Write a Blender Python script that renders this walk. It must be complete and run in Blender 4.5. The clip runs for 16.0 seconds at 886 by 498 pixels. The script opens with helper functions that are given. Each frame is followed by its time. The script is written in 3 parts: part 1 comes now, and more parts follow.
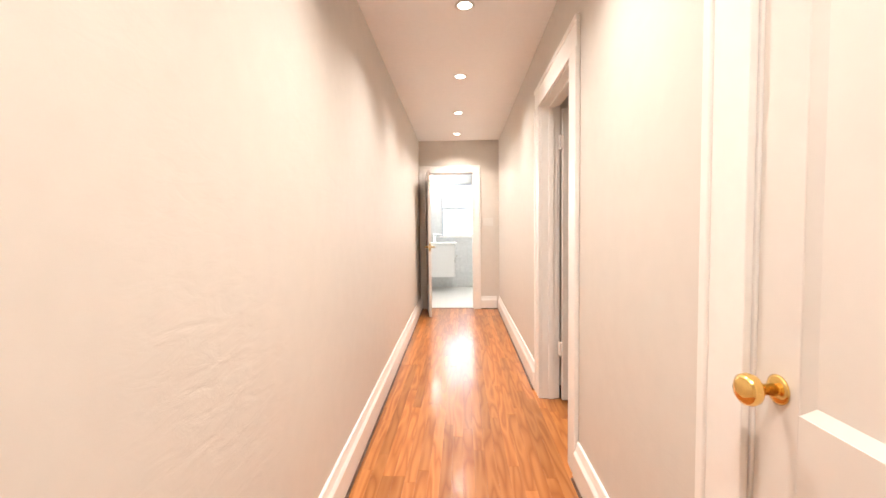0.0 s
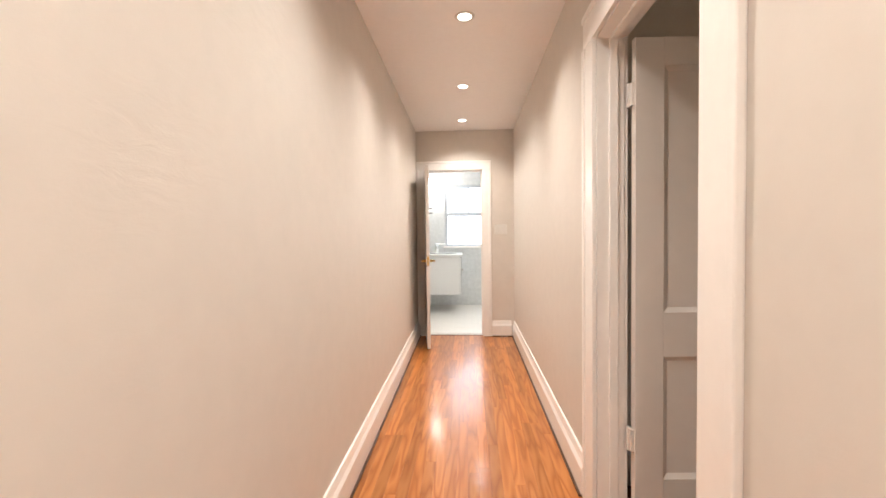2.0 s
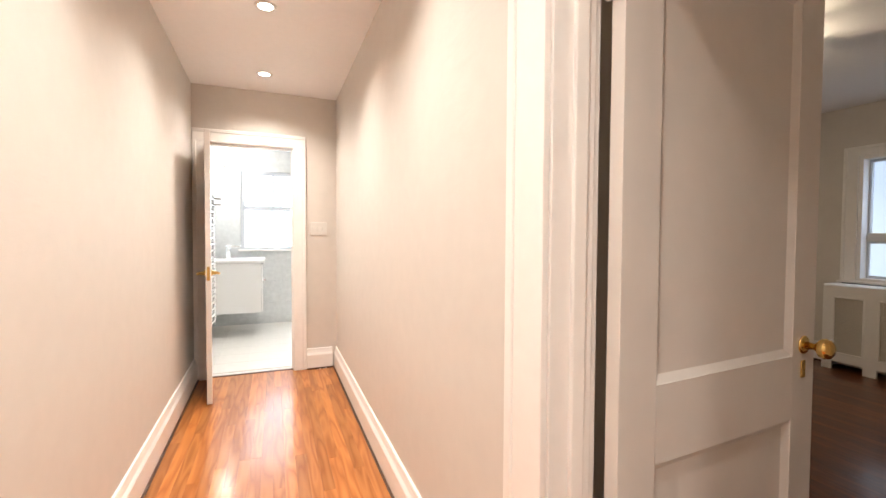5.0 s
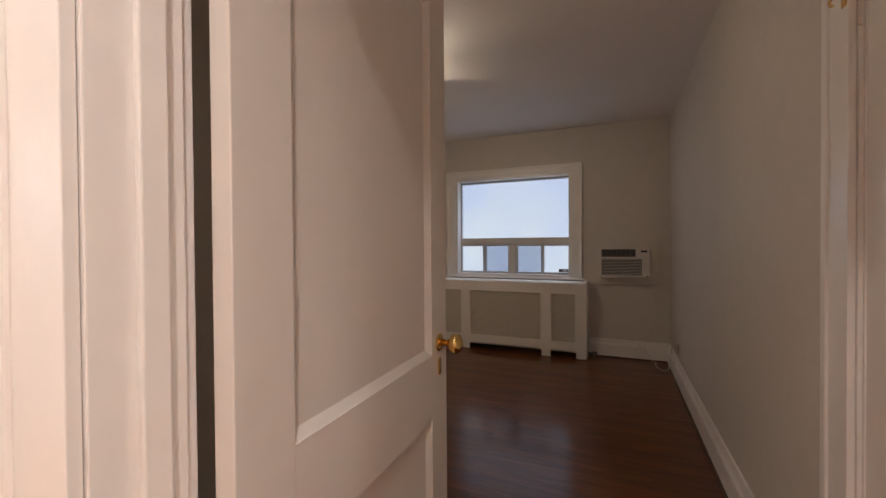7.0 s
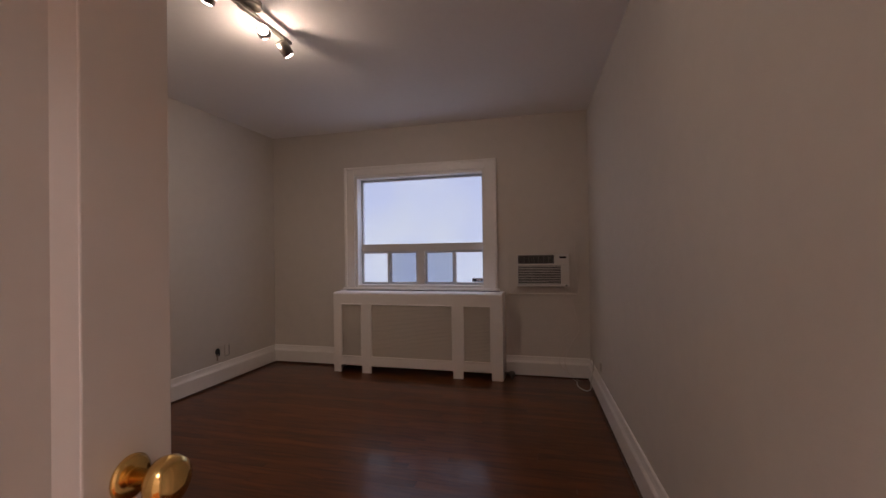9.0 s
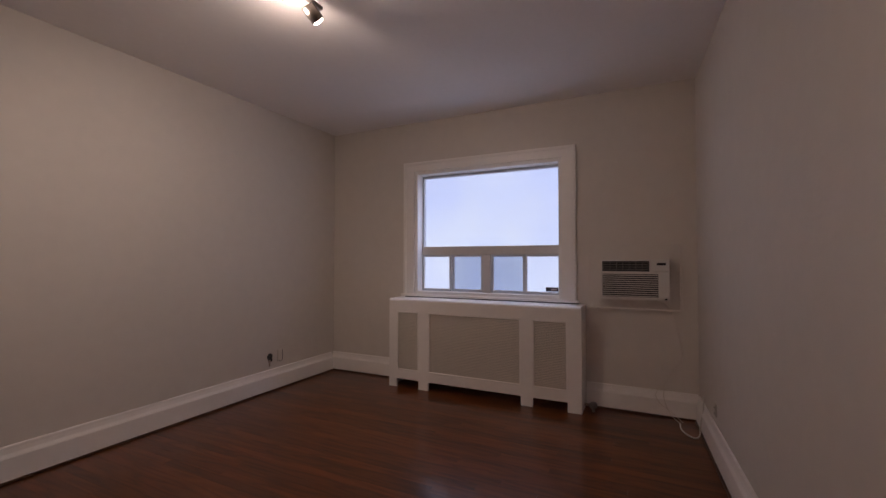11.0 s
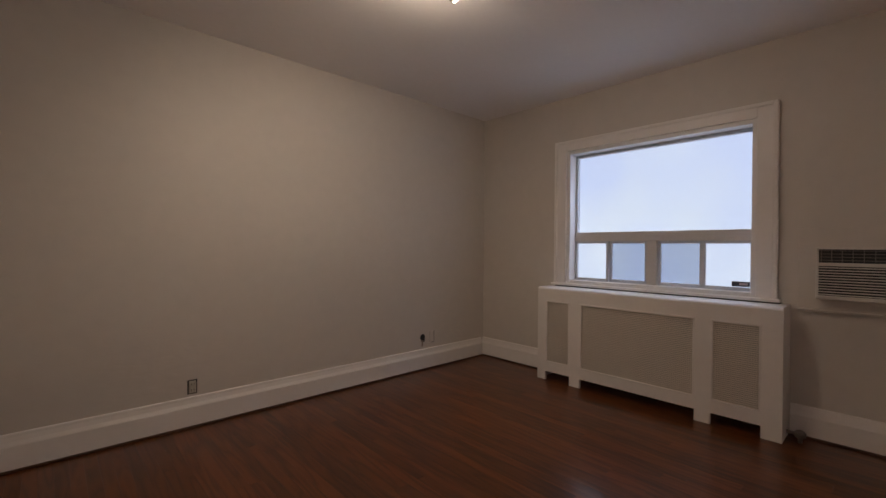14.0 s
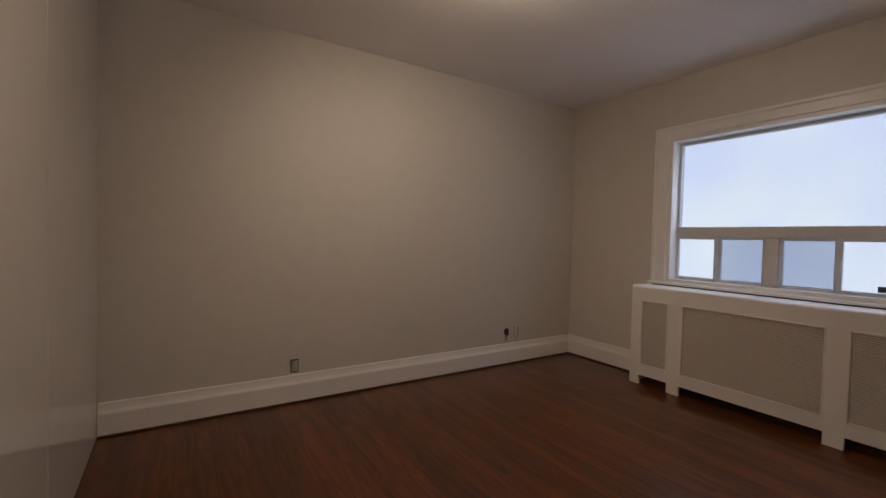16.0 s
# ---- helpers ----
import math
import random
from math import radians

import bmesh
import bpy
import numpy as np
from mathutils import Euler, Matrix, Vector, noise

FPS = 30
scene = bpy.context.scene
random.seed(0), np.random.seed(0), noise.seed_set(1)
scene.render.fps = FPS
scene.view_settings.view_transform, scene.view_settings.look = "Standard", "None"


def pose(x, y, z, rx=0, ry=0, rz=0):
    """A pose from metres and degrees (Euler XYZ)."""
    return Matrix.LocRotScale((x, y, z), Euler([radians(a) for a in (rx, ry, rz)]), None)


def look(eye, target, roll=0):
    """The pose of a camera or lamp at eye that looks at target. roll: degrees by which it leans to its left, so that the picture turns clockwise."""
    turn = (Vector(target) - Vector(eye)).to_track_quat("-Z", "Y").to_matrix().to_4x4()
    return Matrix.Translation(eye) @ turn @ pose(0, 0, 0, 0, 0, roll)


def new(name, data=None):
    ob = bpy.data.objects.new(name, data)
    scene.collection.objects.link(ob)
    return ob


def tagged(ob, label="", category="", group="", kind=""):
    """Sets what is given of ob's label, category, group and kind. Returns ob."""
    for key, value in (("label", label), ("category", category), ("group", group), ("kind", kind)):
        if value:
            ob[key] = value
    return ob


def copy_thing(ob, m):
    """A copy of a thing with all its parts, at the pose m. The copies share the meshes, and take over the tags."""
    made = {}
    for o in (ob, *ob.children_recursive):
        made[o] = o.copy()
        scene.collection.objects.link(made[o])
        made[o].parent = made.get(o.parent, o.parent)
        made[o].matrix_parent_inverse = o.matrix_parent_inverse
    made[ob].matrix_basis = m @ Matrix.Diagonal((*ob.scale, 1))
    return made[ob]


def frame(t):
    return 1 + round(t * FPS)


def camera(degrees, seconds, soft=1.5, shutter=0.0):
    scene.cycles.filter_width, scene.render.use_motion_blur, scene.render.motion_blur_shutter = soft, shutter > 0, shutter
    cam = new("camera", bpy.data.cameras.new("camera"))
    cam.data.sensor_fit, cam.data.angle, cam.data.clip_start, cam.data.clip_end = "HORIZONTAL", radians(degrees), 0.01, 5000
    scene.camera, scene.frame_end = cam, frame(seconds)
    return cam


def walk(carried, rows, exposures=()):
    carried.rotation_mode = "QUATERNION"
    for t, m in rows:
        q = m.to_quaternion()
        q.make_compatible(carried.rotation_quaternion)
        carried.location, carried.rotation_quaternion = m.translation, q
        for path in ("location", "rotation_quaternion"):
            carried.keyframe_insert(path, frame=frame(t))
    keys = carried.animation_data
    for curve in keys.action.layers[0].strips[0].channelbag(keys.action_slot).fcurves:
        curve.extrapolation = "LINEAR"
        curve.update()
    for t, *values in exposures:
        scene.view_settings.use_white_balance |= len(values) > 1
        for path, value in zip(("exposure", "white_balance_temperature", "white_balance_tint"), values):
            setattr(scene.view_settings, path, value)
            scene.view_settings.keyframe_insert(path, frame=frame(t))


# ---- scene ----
cam = camera(92.6, 16.0)
PATH = [
    (0, (0.204, 0.581, 1.225), (0.114, 2.576, 1.123), -0.7),
    (0.5, (0.211, 0.879, 1.223), (0.133, 2.875, 1.136), -1.0),
    (1, (0.216, 1.178, 1.219), (0.159, 3.177, 1.155), -0.4),
    (1.5, (0.227, 1.467, 1.23), (0.139, 3.464, 1.165), -0.4),
    (2, (0.221, 1.739, 1.23), (0.094, 3.734, 1.168), -0.7),
    (2.5, (0.219, 1.988, 1.227), (0.117, 3.984, 1.152), -0.3),
    (3, (0.254, 2.212, 1.227), (0.192, 4.21, 1.147), -0.8),
    (5.5, (0.208, 2.888, 1.241), (1.273, 4.58, 1.195), 0.5),
    (6, (0.27, 2.932, 1.237), (1.659, 4.37, 1.183), 0.4),
    (6.5, (0.399, 2.98, 1.22), (2.038, 4.127, 1.18), -0.2),
    (7, (0.505, 3.022, 1.222), (2.318, 3.864, 1.198), -0.4),
    (7.5, (0.599, 3.056, 1.24), (2.506, 3.657, 1.218), -0.3),
    (8, (0.805, 3.088, 1.228), (2.755, 3.531, 1.226), -0.7),
    (10.5, (1.686, 3.027, 1.167), (3.538, 3.782, 1.212), -0.4),
    (11, (1.788, 3.064, 1.166), (3.587, 3.937, 1.215), 0.0),
    (11.5, (1.909, 3.039, 1.151), (3.637, 4.045, 1.213), 0.0),
    (12, (1.947, 3.045, 1.16), (3.647, 4.099, 1.17), 0.1),
    (12.5, (1.975, 3.034, 1.158), (3.649, 4.128, 1.161), 0.5),
    (13, (1.973, 3.046, 1.157), (3.562, 4.261, 1.158), 0.4),
    (13.5, (1.958, 3.063, 1.151), (3.432, 4.416, 1.145), 0.2),
    (14, (1.954, 3.065, 1.147), (3.315, 4.531, 1.138), 0.5),
    (14.5, (1.952, 3.056, 1.147), (3.221, 4.602, 1.13), 1.0),
    (15, (1.946, 3.055, 1.149), (3.131, 4.666, 1.123), 1.2),
    (15.5, (1.972, 3.048, 1.195), (3.054, 4.729, 1.133), 1.4),
    (16, (1.917, 3.126, 1.155), (2.988, 4.815, 1.101), 1.4),
]
EXPOSURES = [(0, 0.2, 6300, 9), (1.5, -0.15, 6350, 9), (3.2, -0.02, 6350, 9), (5.3, 0.14, 6300, 9), (6.2, 0.02, 6350, 11), (8.0, -0.52, 6400, 21), (10.5, -0.2, 6000, 29), (12.5, -0.2, 6100, 23), (16.0, -0.14, 6400, 17)]
walk(cam, [(t, look(eye, target, roll)) for t, eye, target, roll in PATH], EXPOSURES)

# ---- world and lights ----
world = bpy.data.worlds.new("sky")
scene.world = world
world.use_nodes = True
sky = world.node_tree.nodes.new("ShaderNodeTexSky")
sky.sky_type, sky.sun_disc, sky.sun_elevation, sky.sun_rotation = "NISHITA", False, radians(35), radians(200)
world.node_tree.links.new(sky.outputs[0], world.node_tree.nodes["Background"].inputs[0])
world.node_tree.nodes["Background"].inputs[1].default_value = 0.08

HALL_W, LAMP_W, FILL_W, PANE_GLOW, BATH_GLOW, SKY_W = 93.0, 24.0, 6.5, 1.18, 9.0, 72.0
WARM, BULB = (1.0, 0.91, 0.83), (1.0, 0.82, 0.59)


def spot(name, eye, target, watts, colour, degrees, blend=0.6, size=0.04):
    data = bpy.data.lights.new(name, "SPOT")
    data.energy, data.color, data.spot_size, data.spot_blend, data.shadow_soft_size = watts, colour, radians(degrees), blend, size
    ob = new(name, data)
    ob.matrix_world = look(eye, target)
    return ob


def point(name, eye, watts, colour, size=0.05):
    data = bpy.data.lights.new(name, "POINT")
    data.energy, data.color, data.shadow_soft_size = watts, colour, size
    ob = new(name, data)
    ob.location = eye
    return ob


sky_lamp = bpy.data.lights.new("window_sky", "AREA")
sky_lamp.shape, sky_lamp.size, sky_lamp.size_y, sky_lamp.energy, sky_lamp.color = "RECTANGLE", 0.6, 1.4, SKY_W, (0.62, 0.74, 1.0)
new("window_sky", sky_lamp).matrix_world = look((5.99, 4.40, 2.75), (4.67, 4.40, 1.3))

# ---- materials ----
def material(name, colour, rough=0.5, metal=0.0, spec=0.5, vary=0.0, scale=6.0, bump=0.0, bump_scale=40.0, coat=0.0):
    """A painted, plastic, metal or stone surface with two scales of variation and fine relief."""
    m = bpy.data.materials.new(name)
    m.use_nodes = True
    t, b = m.node_tree, m.node_tree.nodes["Principled BSDF"]
    b.inputs["Base Color"].default_value = (*colour, 1)
    b.inputs["Roughness"].default_value, b.inputs["Metallic"].default_value = rough, metal
    b.inputs["Specular IOR Level"].default_value, b.inputs["Coat Weight"].default_value = spec, coat
    if vary or bump:
        co = t.nodes.new("ShaderNodeTexCoord")
    if vary:
        n1, n2 = t.nodes.new("ShaderNodeTexNoise"), t.nodes.new("ShaderNodeTexNoise")
        n1.inputs["Scale"].default_value, n2.inputs["Scale"].default_value = scale * 0.2, scale * 4
        n1.inputs["Detail"].default_value, n2.inputs["Detail"].default_value = 4, 6
        mean = t.nodes.new("ShaderNodeMath")
        mean.operation = "ADD"
        ramp = t.nodes.new("ShaderNodeMapRange")
        ramp.inputs[1].default_value, ramp.inputs[2].default_value = 0.7, 1.3
        ramp.inputs[3].default_value, ramp.inputs[4].default_value = 1 - vary, 1 + vary * 0.5
        mul = t.nodes.new("ShaderNodeVectorMath")
        mul.operation = "SCALE"
        mul.inputs[0].default_value = colour
        for n in (n1, n2):
            t.links.new(co.outputs["Object"], n.inputs["Vector"])
        t.links.new(n1.outputs[0], mean.inputs[0])
        t.links.new(n2.outputs[0], mean.inputs[1])
        t.links.new(mean.outputs[0], ramp.inputs[0])
        t.links.new(ramp.outputs[0], mul.inputs["Scale"])
        t.links.new(mul.outputs[0], b.inputs["Base Color"])
    if bump:
        n3, bp = t.nodes.new("ShaderNodeTexNoise"), t.nodes.new("ShaderNodeBump")
        n3.inputs["Scale"].default_value, n3.inputs["Detail"].default_value = bump_scale, 5
        bp.inputs["Strength"].default_value, bp.inputs["Distance"].default_value = 1.0, bump
        t.links.new(co.outputs["Object"], n3.inputs["Vector"])
        t.links.new(n3.outputs[0], bp.inputs["Height"])
        t.links.new(bp.outputs[0], b.inputs["Normal"])
    return m


def plaster(name, colour):
    """Skimmed, painted plaster with faint trowel ridges."""
    m = material(name, colour, 0.62, spec=0.3, vary=0.035, scale=3)
    t, b = m.node_tree, m.node_tree.nodes["Principled BSDF"]
    co, mp = t.nodes.new("ShaderNodeTexCoord"), t.nodes.new("ShaderNodeMapping")
    mp.inputs["Scale"].default_value, mp.inputs["Rotation"].default_value = (1, 1, 2.6), (0.3, 0.35, 0.2)
    n1, n2, n3 = (t.nodes.new("ShaderNodeTexNoise") for _ in range(3))
    n1.inputs["Scale"].default_value, n1.inputs["Detail"].default_value, n1.inputs["Distortion"].default_value = 9, 6, 0.6
    n2.inputs["Scale"].default_value = 1.1
    n3.inputs["Scale"].default_value, n3.inputs["Detail"].default_value = 160, 3
    mask = t.nodes.new("ShaderNodeMapRange")
    mask.inputs[1].default_value, mask.inputs[2].default_value = 0.50, 0.70
    mask.inputs[3].default_value, mask.inputs[4].default_value = 0.06, 1.0
    ridge, fine = t.nodes.new("ShaderNodeMath"), t.nodes.new("ShaderNodeMath")
    ridge.operation, fine.operation = "MULTIPLY", "MULTIPLY_ADD"
    fine.inputs[1].default_value = 0.04
    bp = t.nodes.new("ShaderNodeBump")
    bp.inputs["Strength"].default_value, bp.inputs["Distance"].default_value = 0.8, 0.0032
    t.links.new(co.outputs["Object"], mp.inputs[0])
    t.links.new(mp.outputs[0], n1.inputs["Vector"])
    t.links.new(co.outputs["Object"], n2.inputs["Vector"])
    t.links.new(co.outputs["Object"], n3.inputs["Vector"])
    t.links.new(n2.outputs[0], mask.inputs[0])
    t.links.new(n1.outputs[0], ridge.inputs[0])
    t.links.new(mask.outputs[0], ridge.inputs[1])
    t.links.new(n3.outputs[0], fine.inputs[0])
    t.links.new(ridge.outputs[0], fine.inputs[2])
    t.links.new(fine.outputs[0], bp.inputs["Height"])
    t.links.new(bp.outputs[0], b.inputs["Normal"])
    return m


def oak(name, dark, mid, light, rough, coat, low, high):
    """Varnished oak strip: cathedral grain along y, tone by board."""
    m = bpy.data.materials.new(name)
    m.use_nodes = True
    t, b = m.node_tree, m.node_tree.nodes["Principled BSDF"]
    co, info, add = t.nodes.new("ShaderNodeTexCoord"), t.nodes.new("ShaderNodeObjectInfo"), t.nodes.new("ShaderNodeVectorMath")
    comb, mul = t.nodes.new("ShaderNodeCombineXYZ"), t.nodes.new("ShaderNodeMath")
    mul.operation, mul.inputs[1].default_value = "MULTIPLY", 37.0
    t.links.new(info.outputs["Random"], mul.inputs[0])
    for i in range(3):
        t.links.new(mul.outputs[0], comb.inputs[i])
    t.links.new(co.outputs["Object"], add.inputs[0])
    t.links.new(comb.outputs[0], add.inputs[1])
    mp, mp2 = t.nodes.new("ShaderNodeMapping"), t.nodes.new("ShaderNodeMapping")
    mp.inputs["Scale"].default_value, mp2.inputs["Scale"].default_value = (17, 1.7, 1), (230, 5, 1)
    warp, pore = t.nodes.new("ShaderNodeTexNoise"), t.nodes.new("ShaderNodeTexNoise")
    warp.inputs["Scale"].default_value, warp.inputs["Detail"].default_value = 1.0, 1
    pore.inputs["Scale"].default_value, pore.inputs["Detail"].default_value = 1.0, 3
    ring, frac = t.nodes.new("ShaderNodeMath"), t.nodes.new("ShaderNodeMath")
    ring.operation, ring.inputs[1].default_value = "MULTIPLY", 8.0
    frac.operation, frac.inputs[1].default_value = "PINGPONG", 1.0
    for n in (mp, mp2):
        t.links.new(add.outputs[0], n.inputs[0])
    t.links.new(mp.outputs[0], warp.inputs["Vector"])
    t.links.new(mp2.outputs[0], pore.inputs["Vector"])
    t.links.new(warp.outputs[0], ring.inputs[0])
    t.links.new(ring.outputs[0], frac.inputs[0])
    mix = t.nodes.new("ShaderNodeMath")
    mix.operation, mix.inputs[1].default_value = "MULTIPLY_ADD", 0.86
    t.links.new(frac.outputs[0], mix.inputs[0])
    half = t.nodes.new("ShaderNodeMath")
    half.operation, half.inputs[1].default_value = "MULTIPLY", 0.14
    t.links.new(pore.outputs[0], half.inputs[0])
    t.links.new(half.outputs[0], mix.inputs[2])
    ramp = t.nodes.new("ShaderNodeValToRGB")
    ramp.color_ramp.elements[0].color, ramp.color_ramp.elements[1].color = (*dark, 1), (*light, 1)
    ramp.color_ramp.elements[0].position, ramp.color_ramp.elements[1].position = 0.10, 0.85
    e = ramp.color_ramp.elements.new(0.26)
    e.color = (*mid, 1)
    t.links.new(mix.outputs[0], ramp.inputs[0])
    tone, scale = t.nodes.new("ShaderNodeMapRange"), t.nodes.new("ShaderNodeVectorMath")
    tone.inputs[3].default_value, tone.inputs[4].default_value, scale.operation = low, high, "SCALE"
    t.links.new(info.outputs["Random"], tone.inputs[0])
    t.links.new(ramp.outputs[0], scale.inputs[0])
    t.links.new(tone.outputs[0], scale.inputs["Scale"])
    t.links.new(scale.outputs[0], b.inputs["Base Color"])
    b.inputs["Roughness"].default_value = 0.35
    b.inputs["Coat Weight"].default_value, b.inputs["Coat Roughness"].default_value = coat, rough
    b.inputs["Specular IOR Level"].default_value = 0.2
    bp = t.nodes.new("ShaderNodeBump")
    bp.inputs["Strength"].default_value, bp.inputs["Distance"].default_value = 0.4, 0.0003
    t.links.new(pore.outputs[0], bp.inputs["Height"])
    t.links.new(bp.outputs[0], b.inputs["Normal"])
    return m


def glow(name, colour, strength, top=None):
    """A surface that gives off light, brighter towards one side if top is given."""
    m = bpy.data.materials.new(name)
    m.use_nodes = True
    t = m.node_tree
    t.nodes.clear()
    out, em = t.nodes.new("ShaderNodeOutputMaterial"), t.nodes.new("ShaderNodeEmission")
    em.inputs[0].default_value, em.inputs[1].default_value = (*colour, 1), strength
    if top:
        co, n, ramp = t.nodes.new("ShaderNodeTexCoord"), t.nodes.new("ShaderNodeTexNoise"), t.nodes.new("ShaderNodeValToRGB")
        n.inputs["Scale"].default_value, n.inputs["Detail"].default_value = 0.9, 1.5
        ramp.color_ramp.elements[0].position, ramp.color_ramp.elements[1].position = 0.36, 0.62
        ramp.color_ramp.elements[0].color, ramp.color_ramp.elements[1].color = (*colour, 1), (*top, 1)
        t.links.new(co.outputs["Object"], n.inputs["Vector"])
        t.links.new(n.outputs[0], ramp.inputs[0])
        t.links.new(ramp.outputs[0], em.inputs[0])
    t.links.new(em.outputs[0], out.inputs[0])
    return m


def pane_glass(name, tint, haze, rough=0.15):
    """Thin glazing: what lies behind it, tinted, under a film of haze and gloss."""
    m = bpy.data.materials.new(name)
    m.use_nodes = True
    t, b = m.node_tree, m.node_tree.nodes["Principled BSDF"]
    b.inputs["Base Color"].default_value, b.inputs["Roughness"].default_value = (0.75, 0.8, 0.85, 1), rough
    tr, mix = t.nodes.new("ShaderNodeBsdfTransparent"), t.nodes.new("ShaderNodeMixShader")
    tr.inputs[0].default_value, mix.inputs[0].default_value = (*tint, 1), haze
    t.links.new(tr.outputs[0], mix.inputs[1])
    t.links.new(b.outputs[0], mix.inputs[2])
    t.links.new(mix.outputs[0], t.nodes["Material Output"].inputs[0])
    return m


WALL = plaster("warm grey wall paint", (0.69, 0.638, 0.575))
CEIL = material("white ceiling paint", (0.90, 0.865, 0.835), 0.8, spec=0.2, vary=0.02, bump=0.0006, bump_scale=120)
TRIM = material("white gloss trim paint", (0.90, 0.865, 0.82), 0.32, vary=0.03, scale=5, bump=0.00018, bump_scale=30)
DOOR = material("cream white door paint", (0.76, 0.71, 0.655), 0.35, vary=0.03, scale=4, bump=0.0002, bump_scale=34)
GLOSS = material("glossy white lacquer", (0.74, 0.70, 0.64), 0.06, vary=0.02, scale=2)
BRASS = material("polished brass", (0.85, 0.58, 0.20), 0.16, 1.0, vary=0.12, scale=20)
NICKEL = material("brushed nickel", (0.42, 0.38, 0.33), 0.3, 1.0, vary=0.1, scale=30)
CHROME = material("chrome", (0.8, 0.8, 0.8), 0.1, 1.0)
# near-black for the painted shade under the window sill
DARK = material("dark gap", (0.02, 0.018, 0.016), 0.9, vary=0.2)
SHOE = material("dark stained shoe moulding", (0.08, 0.035, 0.018), 0.4, vary=0.3, scale=10)
OAK = oak("varnished oak strip", (0.375, 0.122, 0.027), (0.43, 0.148, 0.033), (0.54, 0.212, 0.056), 0.15, 0.42, 0.74, 1.16)
# the hallway oak again, its colours darkened for the bedroom's weaker light
OAK_DARK = oak("dimmed oak strip", (0.084, 0.0218, 0.0042), (0.105, 0.0272, 0.0051), (0.140, 0.0385, 0.0075), 0.14, 0.45, 0.72, 1.22)
GROUT = material("dark board joint", (0.07, 0.028, 0.012), 0.8, vary=0.2)
PLASTIC = material("white plastic", (0.72, 0.69, 0.64), 0.4, vary=0.03)
IVORY = material("aged ivory plastic", (0.55, 0.50, 0.42), 0.45, vary=0.05)
BLACK = material("black plastic", (0.015, 0.015, 0.017), 0.4, vary=0.1)
GREY = material("grey shadowed metal", (0.20, 0.185, 0.165), 0.6, vary=0.1)
BACK = material("cream darkened for mesh shade", (0.36, 0.33, 0.29), 0.6, vary=0.1)
MESH = material("cream painted metal mesh", (0.76, 0.70, 0.61), 0.45, vary=0.05)
# beige holds the shade on the bars' room side
BAR = material("bar paint toned down for shade", (0.66, 0.62, 0.57), 0.45, vary=0.05)
ALU = material("painted aluminium frame", (0.60, 0.62, 0.65), 0.4, vary=0.04)
TILE = material("pale grey marble tile", (0.72, 0.73, 0.72), 0.18, vary=0.14, scale=4)
TILE_FLOOR = material("cream floor tile", (0.74, 0.71, 0.66), 0.3, vary=0.06, scale=4)
CERAMIC = material("white ceramic", (0.82, 0.82, 0.80), 0.1)
LAMP = glow("lamp lens", (1.0, 0.90, 0.75), 9.0)
BULB_M = glow("bulb", (1.0, 0.88, 0.66), 30.0)
SHADE = glow("lit glass shade", (1.0, 0.95, 0.88), 7.0)
DAY = glow("bright overcast daylight", (0.72, 0.83, 1.0), PANE_GLOW, (0.88, 0.98, 1.0))
DAY_BATH = glow("bright bathroom daylight", (0.86, 0.91, 1.0), BATH_GLOW)
PANE = pane_glass("frosted pane", (0.95, 0.97, 1.0), 0.12, 0.4)
PANE_DIM = pane_glass("frosted pane with screen", (0.72, 0.77, 0.85), 0.2)
PANE_CLEAR = pane_glass("clear pane", (0.97, 0.98, 0.99), 0.04, 0.03)
MIRROR = material("mirror", (0.85, 0.88, 0.88), 0.02, 1.0)
STAIN = material("brown smear", (0.33, 0.26, 0.21), 0.7, vary=0.3, scale=30)
LABEL = material("dark sticker", (0.03, 0.03, 0.05), 0.5)
LABEL_RED = material("pale print", (0.55, 0.45, 0.45), 0.5)


# ---- mesh helpers ----
def box(bm, x0, y0, z0, x1, y1, z1, bevel=0.0):
    """A box between two corners, its edges rounded off by bevel metres."""
    c = Vector(((x0 + x1) / 2, (y0 + y1) / 2, (z0 + z1) / 2))
    s = (abs(x1 - x0), abs(y1 - y0), abs(z1 - z0))
    made = bmesh.ops.create_cube(bm, size=1, matrix=Matrix.Translation(c) @ Matrix.Diagonal((*s, 1)))["verts"]
    if bevel:
        edges = list({e for v in made for e in v.link_edges})
        bmesh.ops.bevel(bm, geom=edges, offset=min(bevel, min(s) * 0.45), segments=2, affect="EDGES", profile=0.5)
    return bm


def boxes(*many, bevel=0.0):
    bm = bmesh.new()
    for b in many:
        box(bm, *b, bevel=bevel)
    return bm


def lathe(profile, m=None, steps=24):
    """A turned solid about z from (radius, height) pairs."""
    bm = bmesh.new()
    rings = []
    for r, z in profile:
        rings.append([bm.verts.new((r * math.cos(2 * math.pi * i / steps), r * math.sin(2 * math.pi * i / steps), z)) for i in range(steps)])
    for a, b in zip(rings, rings[1:]):
        for i in range(steps):
            bm.faces.new((a[i], a[(i + 1) % steps], b[(i + 1) % steps], b[i])).smooth = True
    bm.faces.new(rings[0][::-1])
    bm.faces.new(rings[-1])
    if m is not None:
        bm.transform(m)
    return bm


